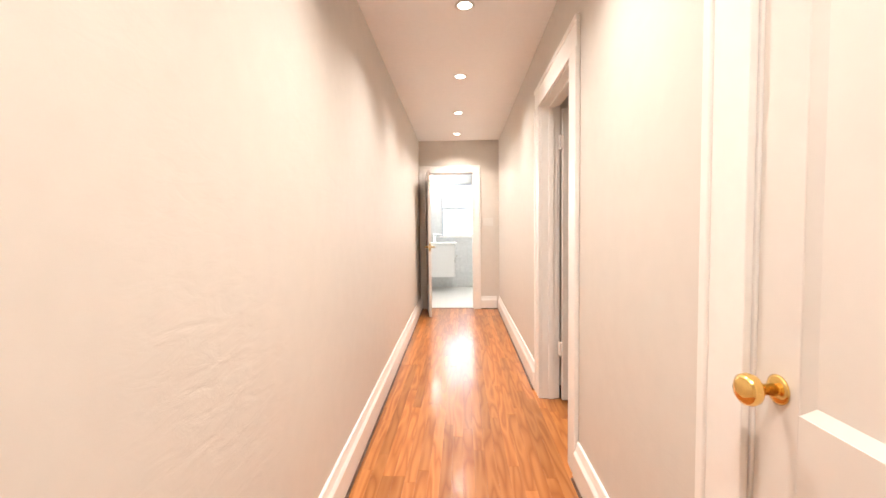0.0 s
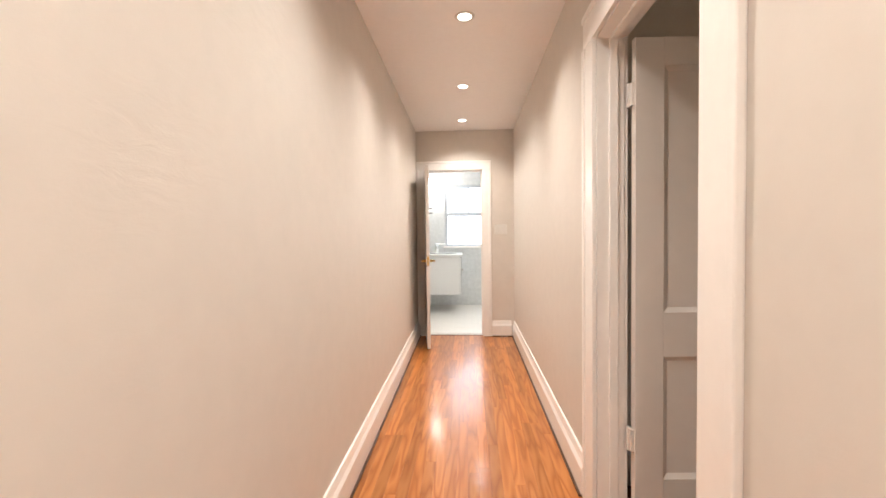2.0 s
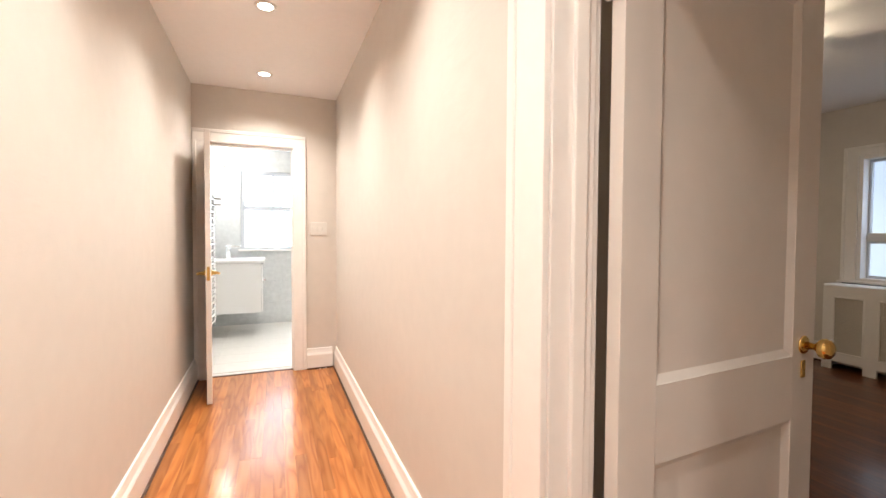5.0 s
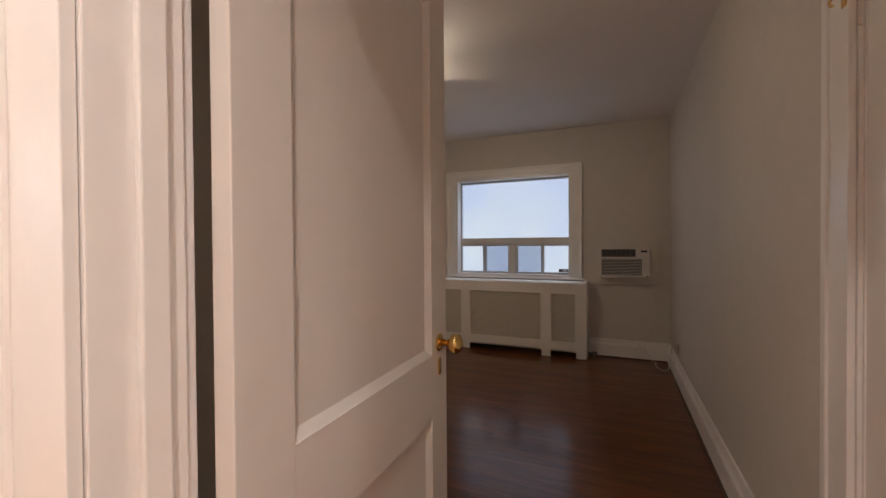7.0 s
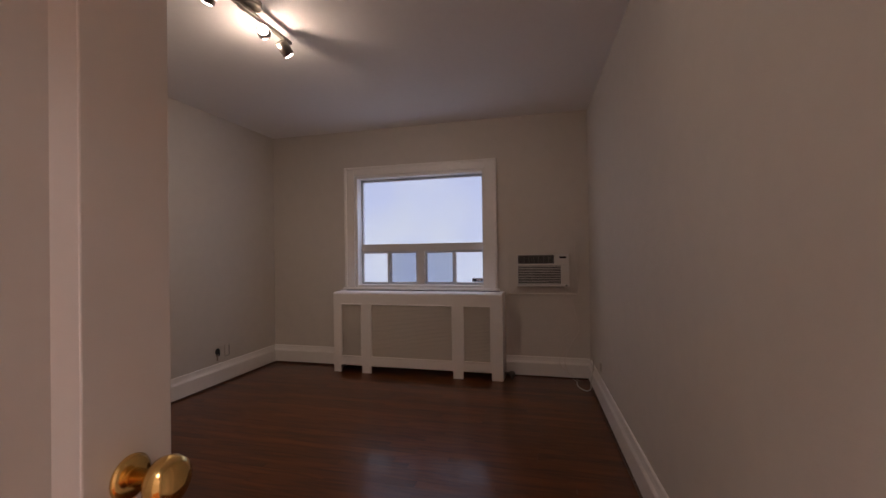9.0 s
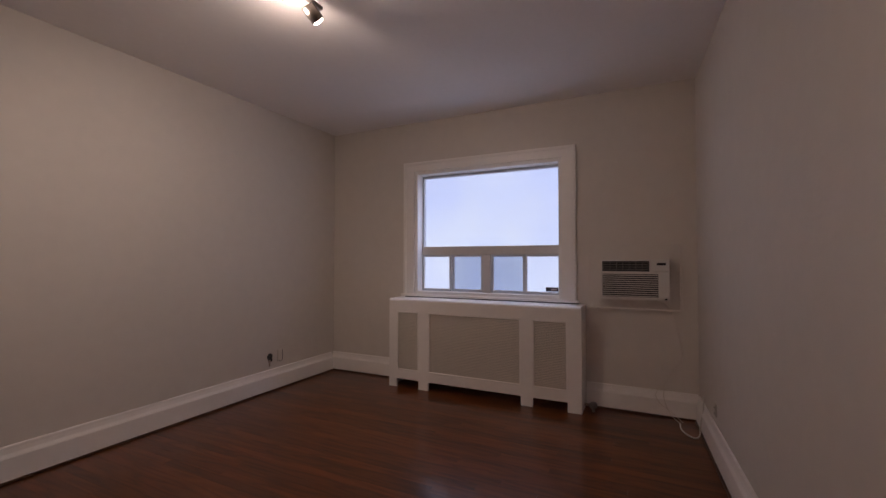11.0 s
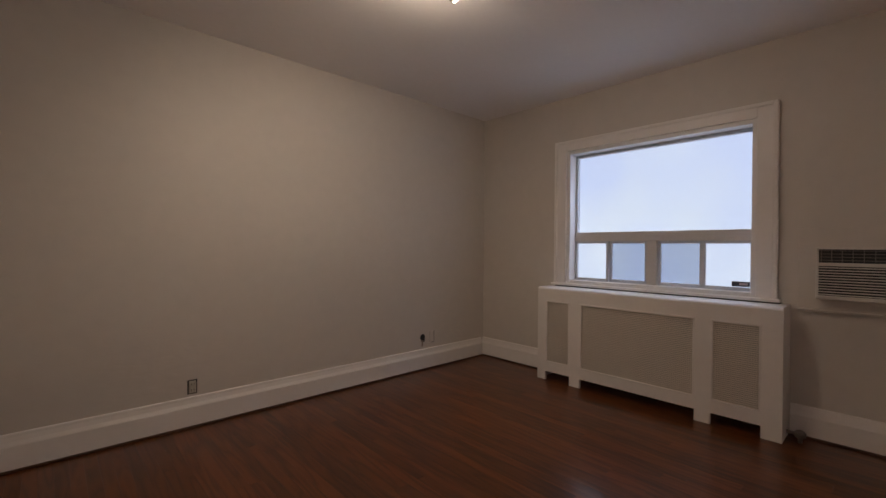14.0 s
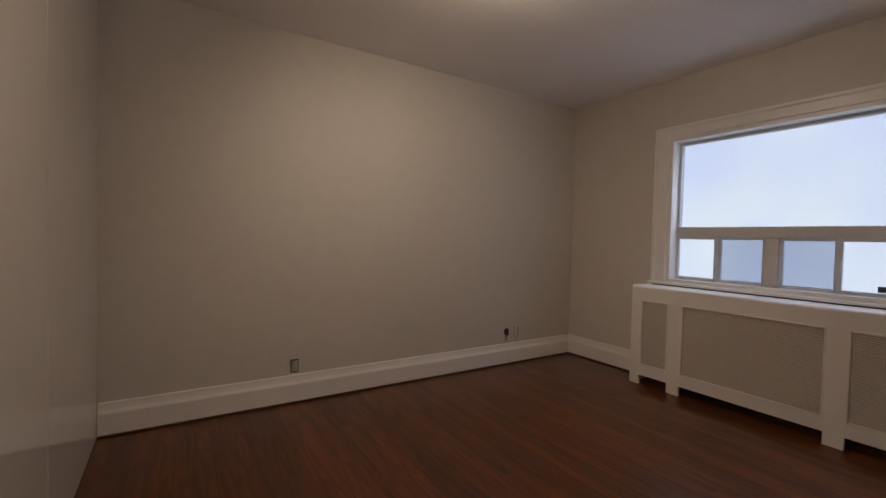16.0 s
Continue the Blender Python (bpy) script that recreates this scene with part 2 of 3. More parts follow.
def tube(points, radius, steps=8):
    """A round tube along a smooth run of points."""
    pts = []
    p = [Vector(q) for q in points]
    for i in range(len(p) - 1):
        a, b, c, d = p[max(i - 1, 0)], p[i], p[i + 1], p[min(i + 2, len(p) - 1)]
        for k in range(6):
            u = k / 6
            pts.append(0.5 * (2 * b + (c - a) * u + (2 * a - 5 * b + 4 * c - d) * u * u + (3 * b - a - 3 * c + d) * u ** 3))
    pts.append(p[-1])
    bm, last = bmesh.new(), None
    for i, q in enumerate(pts):
        way = (pts[min(i + 1, len(pts) - 1)] - pts[max(i - 1, 0)]).normalized()
        turn = way.to_track_quat("Z", "Y")
        ring = [bm.verts.new(q + turn @ Vector((radius * math.cos(2 * math.pi * k / steps), radius * math.sin(2 * math.pi * k / steps), 0))) for k in range(steps)]
        if last:
            for k in range(steps):
                bm.faces.new((last[k], last[(k + 1) % steps], ring[(k + 1) % steps], ring[k])).smooth = True
        else:
            bm.faces.new(ring[::-1])
        last = ring
    bm.faces.new(last)
    return bm


def shifted(m, bm):
    bm.transform(m)
    return bm


def mesh_of(name, bm, mat):
    bmesh.ops.recalc_face_normals(bm, faces=bm.faces)
    me = bpy.data.meshes.new(name)
    bm.to_mesh(me)
    bm.free()
    me.materials.append(mat)
    return me


def part(name, bm, mat, parent, label=""):
    """Links a bmesh as one mesh object under a thing or a part."""
    ob = new(name, mesh_of(name, bm, mat))
    if parent is not None:
        ob.parent = parent
    if label:
        tagged(ob, label)
    return ob


def thing(name, m, label, category, group="", kind=""):
    ob = new(name)
    ob.empty_display_size = 0.1
    ob.matrix_world = m
    return tagged(ob, label, category, group, kind)


def settle(ob, base):
    """Moves a thing's own origin to its base; its parts stay where they are."""
    m = Matrix.Translation(base)
    ob.matrix_world = m
    for child in ob.children:
        child.matrix_basis = m.inverted() @ child.matrix_basis


def structure(name, bm, mat, label, category):
    return tagged(part(name, bm, mat, None), label, category, "", "structure")


# ---- plan ----
HX0, HX1, HY0, HY1, TOP = -0.43, 0.755, 0.0, 6.90, 2.50
BX0, BX1, BY1 = 0.87, 5.37, 6.10
SIDE_Y0, SIDE_Y1 = 0.55, 1.40
DOOR_Y0, DOOR_Y1, DOOR_H = 2.745, 3.565, 2.045
BATH_X0, BATH_X1, BATH_H = -0.31, 0.37, 2.02
SLANT = pose(BX0, 2.515, 0, 0, 0, 2.9)          # the bedroom's south wall runs slightly askew
WEST = pose(-0.425, 6.90, 0, 0, 0, 0.8)         # so does the hallway's west wall
WIN_Y0, WIN_Y1, WIN_Z0, WIN_Z1 = 3.704, 5.106, 0.83, 2.015

# hall
structure("wall_west", shifted(WEST, boxes((-0.14, -7.2, 0, 0, 0.12, TOP))), WALL, "warm off-white plaster hallway wall", "wall")
structure("wall_hall_east", boxes((HX1, HY0 - 0.14, 0, BX0, SIDE_Y0 - 0.02, TOP), (0.852, SIDE_Y0 - 0.02, 0, BX0, SIDE_Y1 + 0.02, DOOR_H + 0.02), (HX1, SIDE_Y0 - 0.02, DOOR_H + 0.02, BX0, SIDE_Y1 + 0.02, TOP), (HX1, SIDE_Y1 + 0.02, 0, BX0, DOOR_Y0 - 0.02, TOP), (HX1, DOOR_Y1 + 0.02, 0, BX0, HY1 + 0.12, TOP),
          (HX1, DOOR_Y0 - 0.02, DOOR_H + 0.02, BX0, DOOR_Y1 + 0.02, TOP)), WALL, "warm off-white plaster wall with a doorway", "wall")
structure("wall_north", boxes((HX0, HY1, 0, BATH_X0 - 0.02, HY1 + 0.12, TOP), (BATH_X1 + 0.02, HY1, 0, HX1, HY1 + 0.12, TOP),
          (BATH_X0 - 0.02, HY1, BATH_H + 0.02, BATH_X1 + 0.02, HY1 + 0.12, TOP)), WALL, "grey plaster end wall round the bathroom door", "wall")
structure("wall_south", boxes((-0.27, HY0 - 0.14, 0, HX1, HY0, TOP)), WALL, "plain plaster wall closing the hallway", "wall")
structure("ceiling", boxes((HX0 - 0.14, HY0 - 0.14, TOP, BX0 - 0.002, HY1 + 0.12, TOP + 0.1)), CEIL, "white hallway ceiling with recessed lights", "ceiling")
floor_hall = structure("floor", boxes((HX0 - 0.14, HY0 - 0.14, -0.12, BX0 + 0.03, HY1 + 0.06, -0.012)), GROUT, "glossy orange oak strip floor", "floor")

# bedroom
structure("wall_bedroom_south", shifted(SLANT, boxes((0.0, -0.14, 0, 0.17, 0, TOP), (0.95, -0.14, 0, 4.7, 0, TOP), (0.17, -0.14, DOOR_H + 0.02, 0.95, 0, TOP), (0.17, -0.14, 0, 0.95, -0.06, DOOR_H + 0.02))), WALL, "warm grey plaster bedroom wall", "wall")
structure("wall_bedroom_north", boxes((BX0, BY1, 0, BX1 + 0.2, BY1 + 0.14, TOP)), WALL, "warm grey plaster bedroom wall", "wall")
structure("wall_bedroom_east", boxes((BX1, 2.3, 0, BX1 + 0.2, WIN_Y0, TOP), (BX1, WIN_Y1, 0, BX1 + 0.2, BY1, TOP),
          (BX1, WIN_Y0, 0, BX1 + 0.2, WIN_Y1, WIN_Z0), (BX1, WIN_Y0, WIN_Z1, BX1 + 0.2, WIN_Y1, TOP)), WALL, "warm grey plaster wall round the window", "wall")
structure("ceiling_bedroom", boxes((BX0, 2.2, TOP, BX1 + 0.2, BY1 + 0.14, TOP + 0.1)), CEIL, "white bedroom ceiling", "ceiling")
floor_bed = structure("floor_bedroom", boxes((BX0 + 0.03, 2.2, -0.12, BX1 + 0.2, BY1 + 0.14, -0.012)), GROUT, "red-brown oak strip floor, darkened for the dimmer room", "floor")
CLOSET_X, CLOSET_Y = 1.53, 3.92
structure("wall_closet", boxes((BX0, CLOSET_Y - 0.1, 0, CLOSET_X, CLOSET_Y, TOP)), WALL, "plaster closet side wall", "wall")


def baseboard(m, length, name="baseboard"):
    """Tall white baseboard with a stepped cap and a dark shoe, along local x, facing local +y."""
    bm, ends = bmesh.new(), []
    profile = ((0, 0.012), (0.027, 0.012), (0.027, 0.128), (0.025, 0.134), (0.017, 0.150), (0.0125, 0.172), (0.012, 0.184), (0.009, 0.19), (0, 0.19))
    for x in (0, length):
        ends.append([bm.verts.new((x, y, z)) for y, z in profile])
    for k in range(len(profile)):
        bm.faces.new((ends[0][k - 1], ends[0][k], ends[1][k], ends[1][k - 1]))
    bm.faces.new(ends[0])
    bm.faces.new(ends[1][::-1])
    ob = structure(name, bm, TRIM, "tall white painted baseboard with stepped cap", "baseboard")
    shoe = part("shoe_moulding", boxes((0, 0, 0, length, 0.038, 0.0135), bevel=0.004), SHOE, ob, "dark stained shoe moulding")
    ob.matrix_world = m
    return ob


CAS = 0.15
baseboard(WEST @ pose(0, -0.004, 0, 0, 0, -90), 6.89)
baseboard(pose(HX1, SIDE_Y1 + CAS + 0.005, 0, 0, 0, 90), DOOR_Y0 - SIDE_Y1 - 2 * CAS - 0.01)
baseboard(pose(HX1, DOOR_Y1 + CAS + 0.005, 0, 0, 0, 90), HY1 - DOOR_Y1 - CAS - 0.006)
baseboard(pose(HX1 - 0.039, HY1, 0, 0, 0, 180), HX1 - 0.039 - BATH_X1 - 0.115)
baseboard(pose(BX1 - 0.039, BY1, 0, 0, 0, 180), BX1 - CLOSET_X - 0.072)
baseboard(pose(BX1, 2.75, 0, 0, 0, 90), 0.77)
baseboard(pose(BX1, 5.245, 0, 0, 0, 90), BY1 - 5.245)
baseboard(SLANT @ pose(1.07, 0, 0), 3.39)


def door_frame(name, m, width, height, depth, label, cas=0.11, both=True, stops=True):
    """Jambs and moulded casings round an opening: local x across, y into the wall, z up; the near face is y = 0."""
    top = thing(name, m, label, "door frame", kind="structure")
    part("jamb", boxes((-0.02, 0.001, 0, 0, depth - 0.001, height), bevel=0.002), TRIM, top)
    part("jamb", boxes((width, 0.001, 0, width + 0.02, depth - 0.001, height), bevel=0.002), TRIM, top)
    part("jamb", boxes((-0.02, 0.001, height, width + 0.02, depth - 0.001, height + 0.02), bevel=0.002), TRIM, top)
    stop = depth * 0.45
    if stops:
        part("door_stop", boxes((0, stop, 0, 0.012, stop + 0.035, height), (width - 0.012, stop, 0, width, stop + 0.035, height),
                            (0.012, stop, height - 0.012, width - 0.012, stop + 0.035, height), bevel=0.003), TRIM, top)
    sides = [(-1, 0.0)] + ([(1, depth)] if both else [])
    for way, y in sides:
        for bits in ([(-cas, 0, -0.006, height + 0.006)], [(width + 0.006, 0, width + cas, height + 0.006)], [(-cas, height + 0.006, width + cas, height + cas)]):
            b = bits[0]
            if len(b) == 4 and b[2] == -0.006:
                x0, z0, x1, z1 = -cas, 0, -0.006, height + 0.006
                band = (x0, z0, x0 + 0.028, z1)
            elif b[1] == 0:
                x0, z0, x1, z1 = b
                band = (x1 - 0.028, z0, x1, z1)
            else:
                x0, z0, x1, z1 = b
                band = (x0, z1 - 0.028, x1, z1)
            bm = boxes((x0, y, z0, x1, y + way * 0.016, z1), bevel=0.002)
            box(bm, band[0] - 0.002, y + way * 0.001, band[1] + 0.001, band[2] + 0.002, y + way * 0.023, band[3] + 0.002, bevel=0.005)
            part("casing", bm, TRIM, top)
    return top


def knob(parent, x, y, z, way):
    """A brass knob on its rosette, on local +y (way 1) or -y (way -1)."""
    m = pose(x, y, z, -90 * way, 0, 0)
    part("rosette", lathe([(0.026, 0), (0.027, 0.003), (0.022, 0.007), (0.012, 0.009)], m), BRASS, parent)
    part("knob", lathe([(0.011, 0.008), (0.010, 0.028), (0.016, 0.034), (0.026, 0.042), (0.029, 0.053), (0.026, 0.063), (0.016, 0.070), (0.005, 0.072)], m), BRASS, parent, "round polished brass knob")


def lever(parent, x, y, z, way):
    m = pose(x, y, z, -90 * way, 0, 0)
    part("rosette", lathe([(0.025, 0), (0.026, 0.004), (0.015, 0.010), (0.010, 0.045)], m), BRASS, parent)
    part("lever", tube([(x, y + way * 0.045, z), (x + 0.03, y + way * 0.05, z), (x + 0.11, y + way * 0.048, z + 0.004)], 0.009), BRASS, parent, "polished brass lever handle")


def door_leaf(name, m, width, height, rail, label, handle, handle_z, lo=0.16, hinge_z=(0.356, 1.78), st=0.115, backset=0.06):
    """A two-panel leaf: local x from the hinge to the free edge, y through its thickness (0 to 0.036)."""
    top = thing(name, m, label, "door")
    T = 0.036
    z0, z1 = 0.012, height - 0.012
    hi = height - 0.125
    frame_bits = [(0, 0, z0, st, T, z1), (width - st, 0, z0, width, T, z1), (st, 0, z0, width - st, T, lo), (st, 0, rail[0], width - st, T, rail[1]), (st, 0, hi, width - st, T, z1)]
    part("stile", boxes(frame_bits[0], bevel=0.002), DOOR, top)
    part("stile", boxes(frame_bits[1], bevel=0.002), DOOR, top)
    for b in frame_bits[2:]:
        part("rail", boxes(b), DOOR, top)
    for a, b in ((lo, rail[0]), (rail[1], hi)):
        part("panel", boxes((st, 0.013, a, width - st, T - 0.013, b)), DOOR, top)
        bm = bmesh.new()
        for y0, y1 in ((0.002, 0.0132), (T - 0.002, T - 0.0132)):
            x0, x1, w = st, width - st, 0.020
            o = [bm.verts.new((x, y0, z)) for x, z in ((x0, a), (x1, a), (x1, b), (x0, b))]
            q = [bm.verts.new((x, y1, z)) for x, z in ((x0 + w, a + w), (x1 - w, a + w), (x1 - w, b - w), (x0 + w, b - w))]
            for i in range(4):
                bm.faces.new((o[i], o[(i + 1) % 4], q[(i + 1) % 4], q[i]))
        part("panel_moulding", bm, DOOR, top)
    for y, way in ((0, -1), (T, 1)):
        handle(top, width - backset, y, handle_z, way)
    if handle is knob:
        part("keyhole_plate", boxes((width - backset - 0.011, -0.003, handle_z - 0.095, width - backset + 0.011, 0.001, handle_z - 0.045), bevel=0.006), BRASS, top, "small brass keyhole plate")
    part("latch_plate", boxes((width - 0.001, 0.008, handle_z - 0.05, width + 0.0015, T - 0.008, handle_z + 0.05)), BRASS, top)
    for z in hinge_z:
        part("hinge", lathe([(0.007, 0), (0.008, 0.004), (0.008, 0.096), (0.007, 0.1)], pose(-0.012, T - 0.002, z - 0.05), 12), DOOR, top, "painted hinge knuckle")
        part("hinge_leaf", boxes((-0.012, 0.006, z - 0.045, 0.001, T - 0.004, z + 0.045)), DOOR, top)
    return top


# bedroom doorway, its open leaf, and the closed door beside it
door_frame("door_1", pose(HX1, DOOR_Y1, 0, 0, 0, -90) , DOOR_Y1 - DOOR_Y0, DOOR_H, BX0 - HX1, "white moulded casing round the bedroom doorway", CAS)
door_leaf("door_leaf", pose(0.893, 3.508, 0, 0, 0, 4.0), 0.80, 2.03, (0.722, 0.905), "cream two-panel wooden door standing open into the bedroom", knob, 0.932, 0.21, (0.37, 1.795), 0.118, 0.062)
door_frame("door_2", SLANT @ pose(0.935, 0, 0, 0, 0, 180), 0.745, DOOR_H, 0.02, "white moulded casing round a closed bedroom door", 0.13, both=False)
# bathroom doorway
door_frame("door_3", pose(BATH_X0, HY1, 0), BATH_X1 - BATH_X0, BATH_H, 0.12, "white moulded casing round the bathroom doorway", 0.11)
door_leaf("bathroom_door", pose(-0.33, 6.885, 0, 0, 0, -82.5), 0.635, 2.0, (0.70, 0.90), "white wooden bathroom door standing open along the hallway", lever, 0.96)
# the closed hallway door beside the start of the walk
door_frame("door_4", pose(HX1, SIDE_Y1, 0, 0, 0, -90), SIDE_Y1 - SIDE_Y0, DOOR_H, 0.12, "white moulded casing round a closed hallway door", CAS, both=False, stops=False)
door_leaf("hall_door", pose(0.796, SIDE_Y0 + 0.002, 0, 0, 0, 90), 0.8475, 2.03, (0.722, 0.905), "cream two-panel wooden door with brass knob, closed", knob, 0.932, 0.21, (0.37, 1.795), 0.105, 0.06)

# the closed door in the askew wall
leaf2 = thing("closet_door", SLANT @ pose(0.935, -0.012, 0, 0, 0, 180), "cream two-panel wooden door, closed, with painted hinge", "door")
for b in ((0.002, 0, 0.012, 0.115, 0.036, 2.033), (0.628, 0, 0.012, 0.743, 0.036, 2.033)):
    part("stile", boxes(b, bevel=0.002), DOOR, leaf2)
for a, b in ((0.012, 0.16), (0.74, 0.92), (1.92, 2.033)):
    part("rail", boxes((0.115, 0, a, 0.628, 0.036, b)), DOOR, leaf2)
for a, b in ((0.16, 0.74), (0.92, 1.92)):
    part("panel", boxes((0.115, 0.014, a, 0.628, 0.03, b)), DOOR, leaf2)
    bm = bmesh.new()
    o = [bm.verts.new((x, 0.002, z)) for x, z in ((0.115, a), (0.628, a), (0.628, b), (0.115, b))]
    q = [bm.verts.new((x, 0.0142, z)) for x, z in ((0.137, a + 0.022), (0.606, a + 0.022), (0.606, b - 0.022), (0.137, b - 0.022))]
    for i in range(4):
        bm.faces.new((o[i], o[(i + 1) % 4], q[(i + 1) % 4], q[i]))
    part("panel_moulding", bm, DOOR, leaf2)
for z in (0.27, 1.72):
    part("hinge", lathe([(0.006, 0), (0.008, 0.004), (0.008, 0.092), (0.006, 0.096)], pose(0.0, -0.006, z), 12), DOOR, leaf2, "painted hinge knuckle")

hook = thing("coat_hook", SLANT @ pose(0.957, 0.0165, 1.80), "small brass hook screwed to the white door casing", "hook")
part("plate", boxes((-0.011, 0.0, -0.022, 0.011, 0.003, 0.022), bevel=0.001), BRASS, hook)
part("prong", tube([(0, 0.002, 0.008), (0, 0.02, 0.004), (0, 0.03, -0.008), (0, 0.022, -0.018)], 0.003), BRASS, hook)

# ---- bedroom window ----
win = thing("window_1", pose(BX1, WIN_Y0, WIN_Z0), "white-framed window with frosted panes, sliding sashes below", "window", kind="structure")
WW, WH = WIN_Y1 - WIN_Y0, WIN_Z1 - WIN_Z0
# casing: local x towards outdoors, y along the wall, z up
for b, band in (((-0.02, -0.112, -0.01, 0, 0, WH + 0.09), (-0.032, -0.114, -0.008, 0, -0.087, WH + 0.092)),
                ((-0.02, WW, -0.01, 0, WW + 0.11, WH + 0.09), (-0.032, WW + 0.085, -0.008, 0, WW + 0.112, WH + 0.092)),
                ((-0.02, 0, WH, 0, WW, WH + 0.09), (-0.031, -0.087, WH + 0.065, 0, WW + 0.085, WH + 0.0915))):
    bm = boxes(b, bevel=0.003)
    box(bm, *band, bevel=0.006)
    part("casing", bm, TRIM, win)
for b in ((0, 0, 0, 0.16, 0.03, WH), (0, WW - 0.03, 0, 0.16, WW, WH), (0, 0.03, WH - 0.03, 0.16, WW - 0.03, WH), (0, 0.03, 0, 0.16, WW - 0.03, 0.03)):
    part("jamb", boxes(b, bevel=0.003), TRIM, win)
part("window_sill", boxes((-0.05, -0.135, -0.017, 0.0, WW + 0.13, 0.004), bevel=0.006), TRIM, win)
# solid dark strip in place of the shade between sill and cover
part("sill_gap_shade", boxes((-0.042, -0.13, -0.0245, -0.001, WW + 0.085, -0.0175)), DARK, win, "dark strip that paints the shade under the sill")
for b in ((0.09, 0.03, 0.38, 0.15, WW - 0.03, 0.46), (0.09, WW / 2 - 0.04, 0.03, 0.15, WW / 2 + 0.04, 0.38)):
    part("window_bar", boxes(b, bevel=0.006), BAR, win)
# slim stops round the upper pane
for b in ((0.10, 0.03, 0.455, 0.14, 0.05, WH - 0.03), (0.10, WW - 0.05, 0.455, 0.14, WW - 0.03, WH - 0.03), (0.10, 0.05, WH - 0.055, 0.14, WW - 0.05, WH - 0.03)):
    part("window_frame", boxes(b, bevel=0.004), ALU, win)
pane_up = part("pane", boxes((0.125, 0.05, 0.455, 0.129, WW - 0.05, WH - 0.055)), PANE, win, "large frosted upper pane")
pane_up.visible_shadow = False
half = WW / 2 - 0.07
for base, inner in ((0.03, 1), (WW / 2 + 0.04, 0)):
    for k in (0, 1):
        y0 = base + k * (half / 2)
        y1 = y0 + half / 2
        dim = (k == inner)
        x = 0.125 if dim else 0.108
        sash = part("sash", boxes((x - 0.012, y0, 0.03, x + 0.012, y0 + 0.022, 0.382), (x - 0.012, y1 - 0.022, 0.03, x + 0.012, y1, 0.382),
                                  (x - 0.012, y0 + 0.022, 0.03, x + 0.012, y1 - 0.022, 0.055), (x - 0.012, y0 + 0.022, 0.36, x + 0.012, y1 - 0.022, 0.382), bevel=0.003), ALU, win, "slim sliding sash")
        p = part("pane", boxes((x - 0.002, y0 + 0.02, 0.05, x + 0.002, y1 - 0.02, 0.36)), PANE_DIM if dim else PANE, sash)
        p.visible_shadow = False
        if not dim:
            edge = y1 if k == 0 else y0
            part("latch", boxes((x - 0.024, edge - 0.016, 0.16, x - 0.011, edge + 0.004, 0.23), bevel=0.004), ALU, sash)
sticker = part("sticker", boxes((0.099, 0.055, 0.06, 0.1055, 0.16, 0.095)), LABEL, win, "small dark sticker on the glass")
part("print", boxes((0.0975, 0.066, 0.071, 0.0988, 0.115, 0.085)), LABEL_RED, sticker)
tagged(structure("backdrop", boxes((BX1 + 0.75, WIN_Y0 - 2.2, WIN_Z0 - 1.6, BX1 + 0.77, WIN_Y1 + 2.2, WIN_Z1 + 2.2)), DAY, "bright overcast daylight outside the window", "backdrop"))

# ---- radiator cover ----
RX0, RY0, RY1, RH = 5.13, 3.525, 5.24, 0.805
cover = thing("radiator_cover", pose(RX0, RY0, 0), "white painted radiator cover with mesh panels under the window", "radiator cover")
RW, RD = RY1 - RY0, BX1 - RX0 - 0.002
lid, ends = bmesh.new(), []
for y in (0, RW):
    ends.append([lid.verts.new((x, y, z)) for x, z in ((0, RH - 0.045), (0, RH - 0.020), (0.003, RH - 0.010), (0.010, RH - 0.003), (0.020, RH), (RD, RH), (RD, RH - 0.045))])
for k in range(7):
    lid.faces.new((ends[0][k - 1], ends[0][k], ends[1][k], ends[1][k - 1]))
lid.faces.new(ends[0])
lid.faces.new(ends[1][::-1])
part("top", lid, TRIM, cover)
part("side", boxes((0.02, 0, 0, RD, 0.02, RH - 0.045), bevel=0.002), TRIM, cover)
part("side", boxes((0.02, RW - 0.02, 0, RD, RW, RH - 0.045), bevel=0.002), TRIM, cover)
STILES = ((0.0, 0.105), (0.375, 0.47), (1.31, 1.405), (1.635, RW))
for a, b in STILES:
    part("stile", boxes((0, a, 0, 0.022, b, RH - 0.045)), TRIM, cover)
